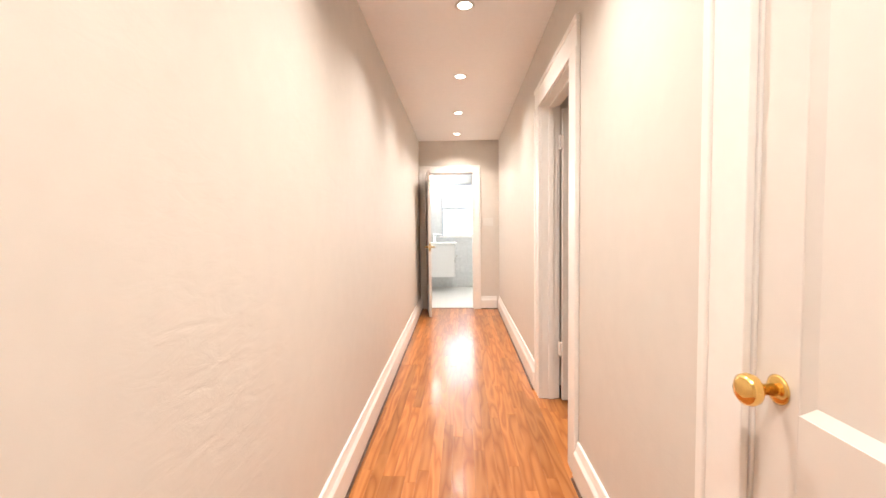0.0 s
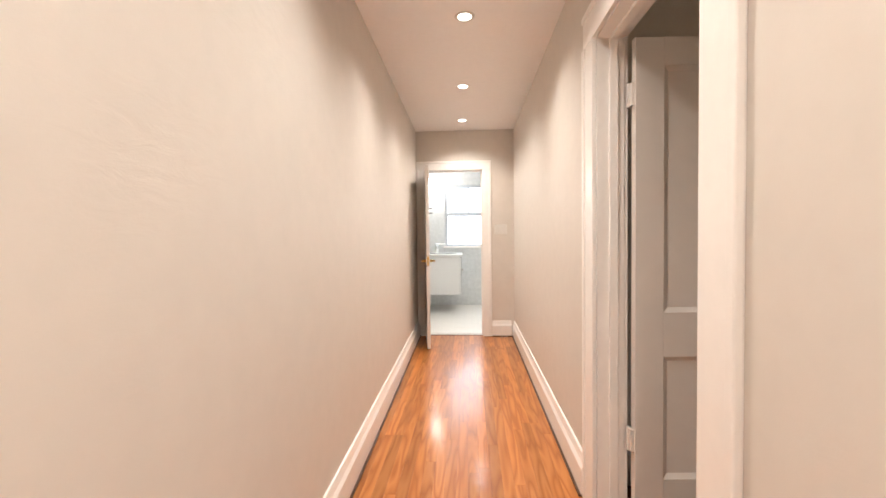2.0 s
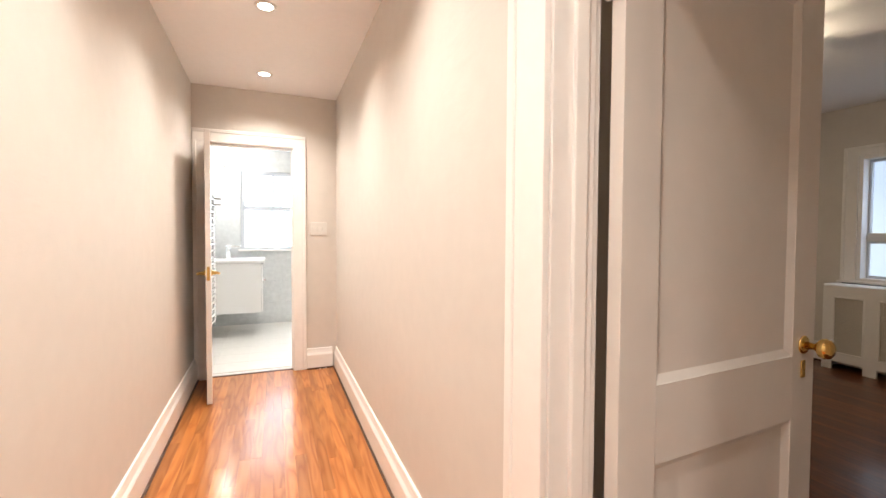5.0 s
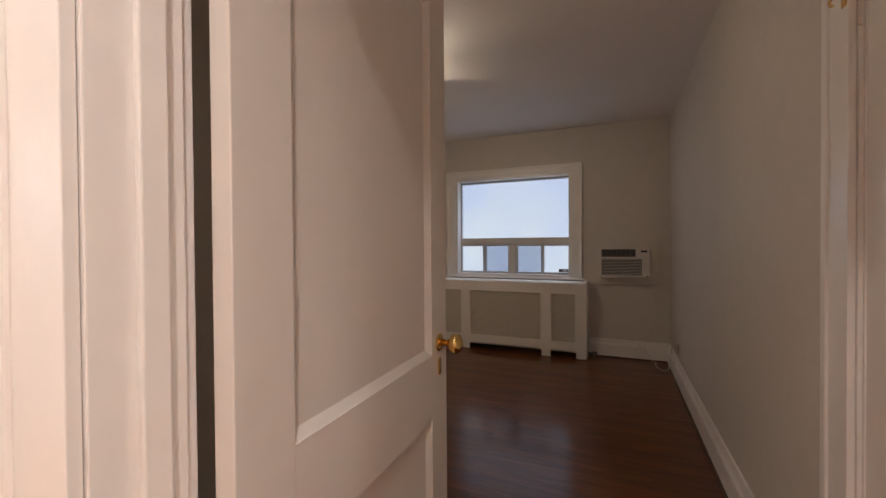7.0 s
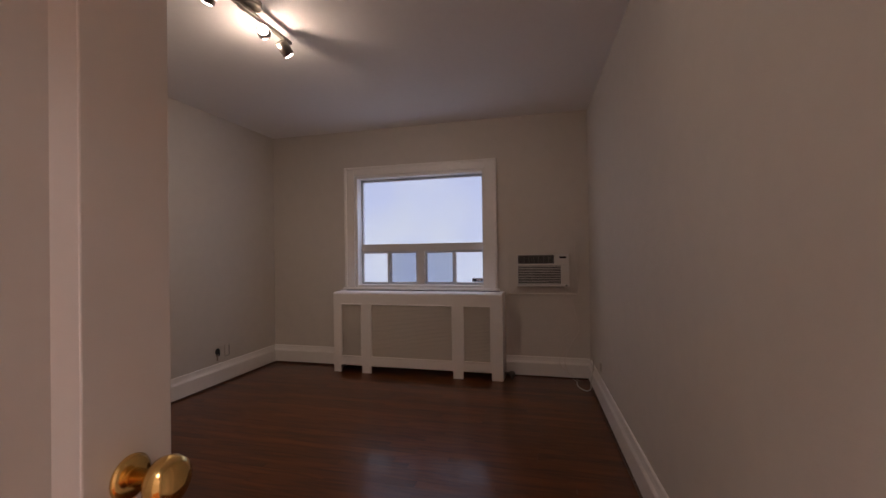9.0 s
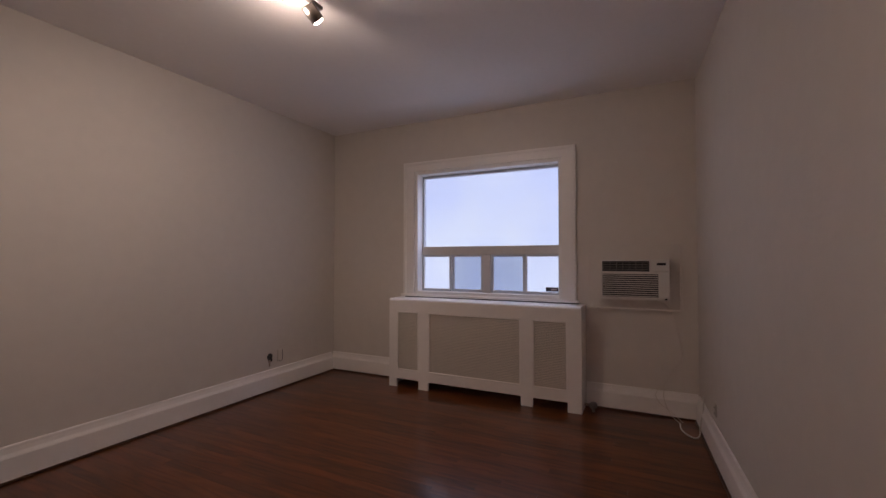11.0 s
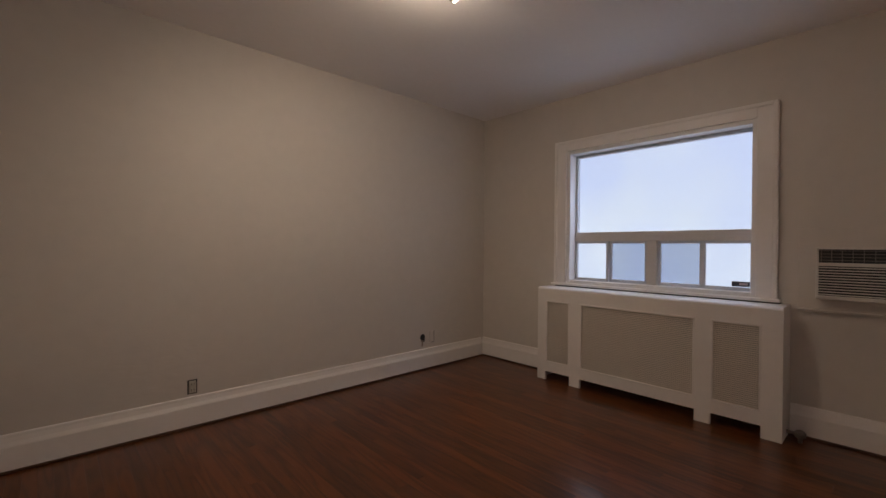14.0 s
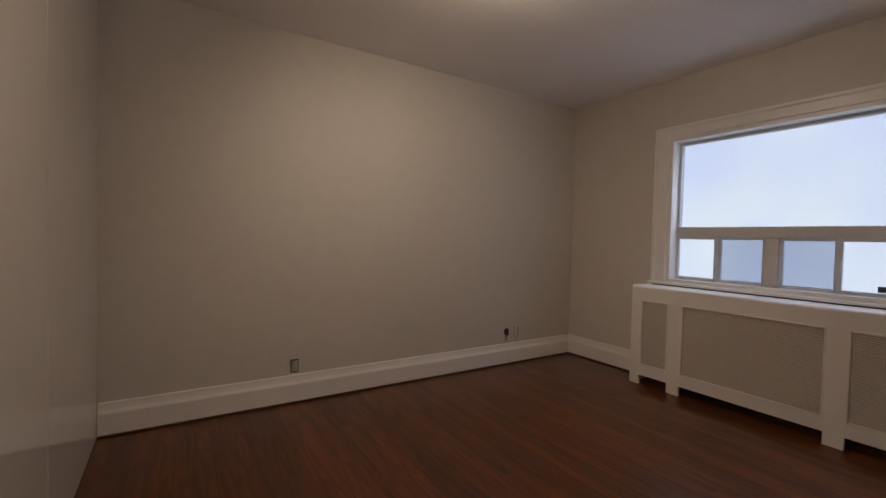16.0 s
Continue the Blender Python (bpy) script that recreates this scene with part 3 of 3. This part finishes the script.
for (_, a), (b, _) in zip(STILES, STILES[1:]):
    part("rail", boxes((0, a, 0.69, 0.022, b, RH - 0.045)), TRIM, cover)
    part("rail", boxes((0, a, 0.075, 0.022, b, 0.155)), TRIM, cover)
    bm = boxes((-0.004, a, 0.155, 0.010, a + 0.012, 0.69), (-0.004, b - 0.012, 0.155, 0.010, b, 0.69), (-0.004, a + 0.012, 0.155, 0.010, b - 0.012, 0.167), (-0.004, a + 0.012, 0.678, 0.010, b - 0.012, 0.69), bevel=0.003)
    part("panel_bead", bm, TRIM, cover)
    bm = bmesh.new()
    n = int((b - a) / 0.0125)
    for i in range(1, n):
        y = a + (b - a) * i / n
        box(bm, 0.0135, y - 0.0012, 0.16, 0.0155, y + 0.0012, 0.685)
    for i in range(1, 42):
        z = 0.155 + 0.535 * i / 42
        box(bm, 0.0115, a + 0.005, z - 0.0042, 0.0135, b - 0.005, z + 0.0042)
    grille = part("grille", bm, MESH, cover, "cream perforated metal mesh")
    # darker cream sheet: the shade inside the cover, put into its colour
    part("backing", boxes((0.0175, a, 0.155, 0.0195, b, 0.69)), BACK, cover, "darkened sheet that paints the shade behind the mesh")
valve = thing("radiator_pipe", pose(5.23, 3.455, 0), "dusty grey radiator valve and pipe by the baseboard", "pipe")
part("pipe", lathe([(0.012, 0), (0.012, 0.07)], None, 12), GREY, valve)
part("valve_body", lathe([(0.02, 0.03), (0.028, 0.036), (0.028, 0.062), (0.02, 0.07)], None, 12), GREY, valve)
part("tail", tube([(0, 0, 0.05), (0, 0.03, 0.05), (0, 0.065, 0.05)], 0.011), GREY, valve)

# ---- air conditioner in its board ----
board = thing("wall_board", pose(BX1, 2.855, 0.79), "painted board panel round the air conditioner", "board")
part("panel", boxes((-0.010, 0, 0, -0.001, 0.635, 0.49), bevel=0.002), WALL, board)
part("edge_strip", boxes((-0.030, -0.014, -0.014, -0.001, 0.0, 0.49), (-0.030, 0.0, -0.014, -0.001, 0.635, 0.0), bevel=0.003), WALL, board)
AY0, AY1, AZ0, AZ1, AXF = 2.925, 3.40, 0.86, 1.165, 5.28
AW, AH = AY1 - AY0, AZ1 - AZ0
ac = thing("air_conditioner", pose(AXF, AY0, AZ0), "white through-wall air conditioner with horizontal louvres", "air conditioner")
ACD = BX1 - 0.012 - AXF
part("body", boxes((0.015, 0, 0, ACD, AW, AH), bevel=0.001), PLASTIC, ac)
# local y grows to the north; the controls sit on the south side
part("face_frame", boxes((0, 0, 0, 0.014, AW, 0.022), (0, 0, 0.195, 0.014, AW, 0.215), (0, 0, AH - 0.012, 0.014, AW, AH), (0, AW - 0.012, 0.022, 0.014, AW, 0.195),
                         (0, 0, 0.022, 0.014, 0.075, 0.195), (0, AW - 0.012, 0.215, 0.014, AW, AH - 0.012), bevel=0.003), PLASTIC, ac)
part("control_panel", boxes((-0.002, 0, 0.217, 0.014, 0.135, AH - 0.013), bevel=0.004), PLASTIC, ac)
part("display", boxes((-0.004, 0.025, 0.262, -0.001, 0.085, 0.28)), BLACK, ac, "small dark display")
part("badge", boxes((-0.002, 0.018, 0.008, 0.001, 0.034, 0.02)), BLACK, ac)
# black sheets paint the dark inside, seen between louvres and vanes
part("intake_shade", boxes((0.0128, 0.075, 0.022, 0.0135, AW - 0.012, 0.195)), BLACK, ac)
part("outlet_shade", boxes((0.0128, 0.135, 0.215, 0.0135, AW - 0.012, AH - 0.012)), BLACK, ac)
for i in range(11):
    z = 0.026 + i * 0.0157
    part("louvre", boxes((0.001, 0.075, z, 0.010, AW - 0.012, z + 0.0062), bevel=0.002), PLASTIC, ac)
for i in range(4):
    z = 0.228 + i * 0.0185
    part("outlet_vane", boxes((0.004, 0.137, z, 0.011, AW - 0.013, z + 0.0035)), GREY, ac)
for i in range(7):
    y = 0.18 + i * 0.045
    part("outlet_vane", boxes((0.0045, y, 0.216, 0.0105, y + 0.003, AH - 0.013)), GREY, ac)

cord = thing("power_cord", pose(0, 0, 0), "white power cord hanging down the wall and coiled on the floor", "cord")
part("cord_drop", tube([(5.345, 2.975, 0.86), (5.355, 2.915, 0.78), (5.358, 2.875, 0.6), (5.358, 2.845, 0.45), (5.357, 2.895, 0.36), (5.352, 2.945, 0.26), (5.332, 2.975, 0.16), (5.295, 2.935, 0.05), (5.230, 2.875, 0.008)], 0.0025), WALL, cord, "cord painted over with the wall colour")
part("cord_run", tube([(5.230, 2.875, 0.008), (5.130, 2.875, 0.006), (5.040, 2.845, 0.006), (5.000, 2.805, 0.006), (5.040, 2.775, 0.012), (5.090, 2.765, 0.06), (5.100, 2.747, 0.16), (5.100, 2.743, 0.26)], 0.0045), PLASTIC, cord)
part("cord_loop", tube([(5.355, 2.935, 0.42), (5.357, 2.995, 0.36), (5.354, 2.955, 0.28), (5.332, 3.025, 0.17), (5.328, 2.995, 0.1), (5.320, 2.935, 0.06), (5.260, 2.855, 0.007)], 0.0022), WALL, cord)


settle(cord, (5.10, 2.835, 0.0))


def outlet(m, label, mat, dark):
    ob = thing("wall_outlet", m, label, "outlet")
    if dark:
        # no real recess: a black slab gives the gap its shade
        part("recess", boxes((-0.027, 0.0, -0.044, 0.027, 0.003, 0.044)), BLACK, ob, "black slab that paints the shade in the gap round the plate")
    part("plate", boxes((-0.021, 0.001, -0.038, 0.021, 0.009, 0.038), bevel=0.004), mat, ob)
    for z in (-0.018, 0.018):
        part("socket", boxes((-0.014, 0.009, z - 0.012, 0.014, 0.011, z + 0.012), bevel=0.003), IVORY, ob)
        part("slot", boxes((-0.009, 0.011, z - 0.006, -0.006, 0.0115, z + 0.006), (0.006, 0.011, z - 0.006, 0.009, 0.0115, z + 0.006)), BLACK, ob)
    return ob


outlet(pose(2.617, BY1, 0.25, 0, 0, 180), "ivory wall outlet with a dark gap round it", IVORY, True)
cab = thing("cable_plate", pose(4.63, BY1, 0.295, 0, 0, 180), "small ivory cable plate above the baseboard", "outlet")
part("plate", boxes((-0.026, 0, -0.052, 0.026, 0.007, 0.052), bevel=0.005), WALL, cab)
part("rim", boxes((-0.029, 0, -0.05, -0.026, 0.008, 0.05), (-0.026, 0, -0.055, 0.010, 0.008, -0.052), bevel=0.001), BLACK, cab)
hole = thing("wall_hole", pose(4.52, BY1, 0.30, 90), "round black cable hole broken in the plaster", "hole")
part("rim", lathe([(0.030, 0), (0.029, 0.002), (0.024, 0.003)], None, 14), BLACK, hole)
part("cable_end", tube([(0.0, 0, 0.003), (0.008, -0.012, 0.014), (0.006, -0.04, 0.012)], 0.006), BLACK, hole)
stain = part("stain", boxes((-0.012, -0.085, 0.0, 0.006, -0.026, 0.0012), (-0.02, -0.045, 0.0, 0.012, -0.024, 0.001)), STAIN, hole, "brown dirt smear under the hole")
outlet(SLANT @ pose(3.90, 0, 0.275), "ivory wall outlet near the corner of the room", IVORY, False)

# ---- closet front ----
closet = thing("sliding_closet_door", pose(CLOSET_X, CLOSET_Y - 0.1, 0), "tall glossy white lacquered sliding closet front", "closet door")
part("panel", boxes((0.0, 0.0, 0.004, 0.03, 1.2, TOP - 0.006), bevel=0.002), GLOSS, closet)
part("panel", boxes((0.0, 1.203, 0.004, 0.03, BY1 - CLOSET_Y + 0.098, TOP - 0.006), bevel=0.002), GLOSS, closet)

# ---- track light ----
TX0, TX1, TY = 2.74, 3.44, 4.56
track = thing("track_light", pose(0, 0, 0), "brushed nickel ceiling track light with cylinder spots", "ceiling light")
part("bar", boxes((TX0, TY - 0.012, 2.44, TX1, TY + 0.012, 2.458), bevel=0.003), NICKEL, track)
part("canopy", lathe([(0.055, 2.47), (0.06, 2.475), (0.06, 2.499)], pose((TX0 + TX1) / 2, TY, 0)), NICKEL, track)
part("stem", lathe([(0.008, 2.455), (0.008, 2.475)], pose((TX0 + TX1) / 2, TY, 0), 12), NICKEL, track)
HEADS = ((2.83, (3.5, 6.10, 0.5), 1.1), (3.20, (1.2, 3.3, 1.9), 0.9), (3.375, (5.2, 3.9, 0.6), 0.36))
for x, aim, share in HEADS:
    m = look((x, TY, 2.397), aim)
    head = part("spot_head", lathe([(0.030, -0.046), (0.033, -0.046), (0.034, 0.03), (0.030, 0.036)], m), NICKEL, track, "brushed nickel cylinder spot")
    part("stem", tube([(x, TY, 2.44), (x, TY, 2.415), (x, TY, 2.39)], 0.005), NICKEL, head)
    part("bulb", lathe([(0.026, -0.0475), (0.027, -0.0465), (0.020, -0.055), (0.004, -0.058)][::-1], m), BULB_M, head, "lit bulb")
    p = m @ Vector((0, 0, -0.075))
    spot("track_spot", p, aim, LAMP_W * share, BULB, 138, 1.0, 0.03)
settle(track, ((TX0 + TX1) / 2, TY, 2.499))
# added fill lamp without a bulb, for the ceiling glow and general brightness
point("track_fill", (3.29, TY + 0.05, 2.34), FILL_W, BULB, 0.03)

# ---- hallway downlights ----
proto = None
for y in (0.79, 1.94, 3.085, 4.235, 5.383, 6.45):
    x = 0.31 - 0.025 * y
    if proto is None:
        proto = thing("recessed_light", pose(x, y, TOP), "white round recessed downlight, lit", "ceiling light", "hallway downlights")
        part("trim_ring", lathe([(0.040, -0.004), (0.058, -0.005), (0.060, -0.001), (0.058, 0.0)], None, 28), PLASTIC, proto)
        part("lens", lathe([(0.02, -0.008), (0.040, -0.0055), (0.041, -0.004)], None, 28), LAMP, proto, "glowing lens")
    else:
        copy_thing(proto, pose(x, y, TOP))
    spot("downlight", (x, y, TOP - 0.02), (x, y, 0), HALL_W, WARM, 138, 1.0, 0.05)

# ---- hallway switch ----
sw = thing("light_switch", pose(0.594, HY1, 1.30, 0, 0, 180), "white triple light switch plate on the wall", "switch")
part("plate", boxes((-0.075, 0, -0.06, 0.075, 0.008, 0.06), bevel=0.004), PLASTIC, sw)
for x in (-0.045, 0, 0.045):
    part("toggle", boxes((x - 0.012, 0.008, -0.02, x + 0.012, 0.013, 0.02), bevel=0.003), PLASTIC, sw)

for x, y, r in ((0.60, 6.858, 0.009), (0.632, 6.850, 0.006), (0.655, 6.862, 0.008), (0.575, 6.848, 0.004)):
    crumb = tagged(part("plaster_crumb", lathe([(r * 0.7, 0), (r, r * 0.4), (r * 0.6, r * 0.9)], pose(0, 0, 0, 0, 0, 40 * x), 6), CERAMIC, None), "small white plaster crumb on the oak floor", "debris", "plaster crumbs")
    crumb.location = (x, y, 0.0)

# ---- bathroom ----
QX0, QX1, QY0, QY1 = -0.62, 1.3, HY1 + 0.12, 9.25
QT = 2.45
structure("wall_bathroom_west", boxes((QX0 - 0.1, QY0, 0, QX0, QY1 + 0.15, QT)), TILE, "pale grey tiled bathroom wall", "wall")
structure("wall_bathroom_east", boxes((QX1, QY0, 0, QX1 + 0.1, QY1 + 0.15, QT)), TILE, "pale grey tiled bathroom wall", "wall")
structure("wall_bathroom_south", boxes((BATH_X1 + 0.14, QY0, 0, QX1, QY0 + 0.01, QT)), TILE, "pale grey bathroom wall", "wall")
structure("ceiling_bathroom", boxes((QX0 - 0.1, QY0, QT, QX1 + 0.1, QY1 + 0.15, QT + 0.1)), CEIL, "white bathroom ceiling", "ceiling")
VX0, VX1, VZ0, VZ1 = -0.215, 0.70, 1.045, 2.12
wall_b = structure("wall_bathroom_north", boxes((QX0, QY1, 0, VX0, QY1 + 0.15, QT), (VX1, QY1, 0, QX1, QY1 + 0.15, QT), (VX0, QY1, 0, VX1, QY1 + 0.15, VZ0), (VX0, QY1, VZ1, VX1, QY1 + 0.15, QT)),
                   TILE, "pale grey marble-tiled wall round the bathroom window", "wall")
floor_b = structure("floor_bathroom", boxes((QX0 - 0.1, HY1 + 0.062, -0.1, QX1 + 0.1, QY1 + 0.15, 0.0)), TILE_FLOOR, "cream tiled bathroom floor", "floor")
part("threshold", boxes((BATH_X0 - 0.02, HY1 + 0.03, -0.01, BATH_X1 + 0.02, HY1 + 0.062, 0.004), bevel=0.003), SHOE, floor_b, "dark wooden threshold")
bwin = thing("window_2", pose(VX0, QY1, VZ0), "white bathroom sash window, bright with daylight", "window", kind="structure")
VW, VH = VX1 - VX0, VZ1 - VZ0
for b in ((0, 0.03, 0, 0.05, 0.10, VH), (VW - 0.05, 0.03, 0, VW, 0.10, VH), (0.05, 0.03, VH - 0.05, VW - 0.05, 0.10, VH), (0.05, 0.03, 0, VW - 0.05, 0.10, 0.03)):
    part("window_frame", boxes(b, bevel=0.004), ALU, bwin)
part("window_bar", boxes((0.05, 0.02, 0.53, VW - 0.05, 0.10, 0.60), bevel=0.004), ALU, bwin)
part("window_bar", boxes((0.405, 0.04, 0.60, 0.43, 0.09, VH - 0.05), bevel=0.004), ALU, bwin)
part("window_sill", boxes((-0.03, -0.04, -0.03, VW + 0.03, 0.03, 0.0), bevel=0.006), TRIM, bwin)
for a, b in ((0.03, 0.53), (0.60, VH - 0.05)):
    p = part("pane", boxes((0.05, 0.062, a, VW - 0.05, 0.066, b)), PANE_CLEAR, bwin)
    p.visible_shadow = False
structure("backdrop_bathroom", boxes((VX0 - 1.5, QY1 + 0.9, VZ0 - 1.5, VX1 + 1.5, QY1 + 0.92, VZ1 + 1.8)), DAY_BATH, "bright daylight outside the bathroom window", "backdrop")
vanity = thing("vanity", pose(QX0, 8.40, 0), "white wall-hung bathroom vanity with basin", "vanity")
part("body", boxes((0.002, 0, 0.30, 0.68, 0.60, 0.895), bevel=0.004), CERAMIC, vanity)
part("drawer_front", boxes((0.682, 0.01, 0.31, 0.698, 0.59, 0.60), bevel=0.003), CERAMIC, vanity)
part("drawer_front", boxes((0.682, 0.01, 0.61, 0.698, 0.59, 0.885), bevel=0.003), CERAMIC, vanity)
part("pull", boxes((0.698, 0.2, 0.66, 0.73, 0.4, 0.69), bevel=0.006), CHROME, vanity)
part("basin_top", boxes((0.002, -0.01, 0.897, 0.72, 0.61, 0.94), bevel=0.01), CERAMIC, vanity)
tap = thing("basin_tap", pose(QX0 + 0.30, 8.68, 0.94), "tall chrome basin tap", "tap")
part("body", lathe([(0.024, 0), (0.024, 0.16), (0.018, 0.17)]), CHROME, tap)
part("spout", tube([(0, 0, 0.15), (0.06, 0, 0.158), (0.14, 0, 0.15)], 0.011), CHROME, tap)
cabinet = thing("mirror_cabinet", pose(QX0, 8.42, 1.12), "mirrored bathroom cabinet with open shelves", "cabinet")
part("body", boxes((0.002, 0, 0, 0.10, 0.52, 0.62), bevel=0.003), CERAMIC, cabinet)
part("mirror", boxes((0.101, 0.005, 0.005, 0.106, 0.515, 0.615)), MIRROR, cabinet)
for z in (0.46, 0.53):
    part("shelf", boxes((0.10, -0.16, z, 0.26, -0.02, z + 0.012), bevel=0.002), GREY, cabinet)
vl = thing("vanity_light", pose(-0.41, QY1 - 0.008, 2.16), "chrome wall light with two lit glass shades", "wall light")
part("bracket", boxes((-0.14, -0.03, -0.02, 0.14, -0.001, 0.02), bevel=0.006), CHROME, vl)
for x in (-0.085, 0.085):
    part("shade", lathe([(0.045, -0.05), (0.055, -0.045), (0.06, 0.05), (0.05, 0.055)], pose(x, -0.12, 0.0), 20), SHADE, vl, "lit white glass shade")
    part("arm", tube([(x, -0.02, 0), (x, -0.07, -0.045), (x, -0.12, -0.06)], 0.007), CHROME, vl)
point("vanity_lamp", (-0.41, QY1 - 0.26, 2.10), 14, (1.0, 0.95, 0.88), 0.06)
copy_thing(proto, pose(0.35, 8.1, QT))
spot("downlight", (0.35, 8.1, QT - 0.02), (0.3, 8.1, 0), 100, (1.0, 0.95, 0.88), 140, 1.0, 0.05)
towel = thing("towel_warmer", pose(QX0, 7.95, 0), "white ladder towel warmer on the bathroom wall", "towel warmer")
for y in (0, 0.4):
    part("upright", lathe([(0.012, 0.20), (0.015, 0.21), (0.015, 1.70), (0.011, 1.71)], pose(0.18, y, 0), 12), CERAMIC, towel)
    part("mount", tube([(0.0, y, 1.5), (0.09, y, 1.5), (0.18, y, 1.5)], 0.009), CHROME, towel)
    part("mount", tube([(0.0, y, 0.35), (0.09, y, 0.35), (0.18, y, 0.35)], 0.009), CHROME, towel)
for i in range(20):
    z = 0.27 + i * 0.072
    part("rung", tube([(0.185, 0, z), (0.20, 0.2, z), (0.185, 0.4, z)], 0.010), CERAMIC, towel)
toilet_valve = thing("water_valve", pose(QX0, 8.15, 0.16), "chrome water valve and pipe under the vanity", "valve")
part("pipe", tube([(0, 0, 0), (0.08, 0, 0), (0.12, 0, 0.06), (0.12, 0.05, 0.2)], 0.009), CHROME, toilet_valve)
part("tap_handle", lathe([(0.02, 0), (0.022, 0.004), (0.02, 0.014)], pose(0.09, 0, 0.01), 12), CHROME, toilet_valve)

# bathroom tiles
wt = mesh_of("tile", boxes((0.0015, 0, 0.0015, 0.5985, 0.008, 0.2985)), TILE)
ft = mesh_of("tile", boxes((0.002, 0.002, 0, 0.298, 0.298, 0.006)), TILE_FLOOR)
for i in range(4):
    for k in range(8):
        x, z = QX0 + i * 0.6 - (k % 2) * 0.3, k * 0.3
        if x < QX0 - 0.01 or x + 0.6 > QX1 + 0.01 or (x + 0.6 > VX0 - 0.03 and x < VX1 + 0.03 and z + 0.3 > VZ0 - 0.03 and z < VZ1):
            continue
        ob = new("tile", wt)
        ob.parent, ob.location = wall_b, (x, QY1 - 0.008, z)
for i in range(6):
    for k in range(7):
        ob = new("tile", ft)
        ob.parent, ob.location = floor_b, (QX0 + i * 0.3, HY1 + 0.13 + k * 0.3, 0.0)

# ---- oak strips ----
STRIP = 0.0572


def strip_mesh(length, mat):
    bm = bmesh.new()
    w, h, c = STRIP - 0.0002, 0.012, 0.0003
    v = [bm.verts.new(p) for p in ((0, 0, -h), (w, 0, -h), (w, length, -h), (0, length, -h), (0, 0, -c), (w, 0, -c), (w, length, -c), (0, length, -c),
                                   (c, c, 0), (w - c, c, 0), (w - c, length - c, 0), (c, length - c, 0))]
    for a, b in ((0, 4), (4, 8)):
        for i in range(4):
            bm.faces.new((v[a + i], v[a + (i + 1) % 4], v[b + (i + 1) % 4], v[b + i]))
    bm.faces.new(v[8:12])
    return mesh_of("plank", bm, mat)


def lay(parent, x0, x1, y0, y1, lengths, seed, mat):
    """Rows of strips along y with random joints, cut at both ends of the room."""
    rnd, x = random.Random(seed), x0
    while x < x1:
        y = y0
        first = True
        while y < y1 - 0.02:
            n = rnd.choice(lengths)
            if first:
                n, first = round(n * rnd.uniform(0.25, 1.0), 1) + 0.1, False
            n = y1 - y if y + n > y1 - 0.15 else n
            key = (round(n, 3), mat.name)
            if key not in STRIPS:
                STRIPS[key] = strip_mesh(n, mat)
            ob = new("plank", STRIPS[key])
            ob.parent, ob.location = parent, (x, y, 0)
            y += n + 0.0005
        x += STRIP


STRIPS = {}
lay(floor_hall, HX0, HX1 - 0.02, 0.0, HY1 + 0.028, (0.55, 0.8, 1.1, 1.5), 3, OAK)
lay(floor_hall, HX0 + 21 * STRIP, 0.94, DOOR_Y0 + 0.001, DOOR_Y1 - 0.001, (1.0,), 4, OAK)
# bedroom strips take the oak with the dimmer light painted in
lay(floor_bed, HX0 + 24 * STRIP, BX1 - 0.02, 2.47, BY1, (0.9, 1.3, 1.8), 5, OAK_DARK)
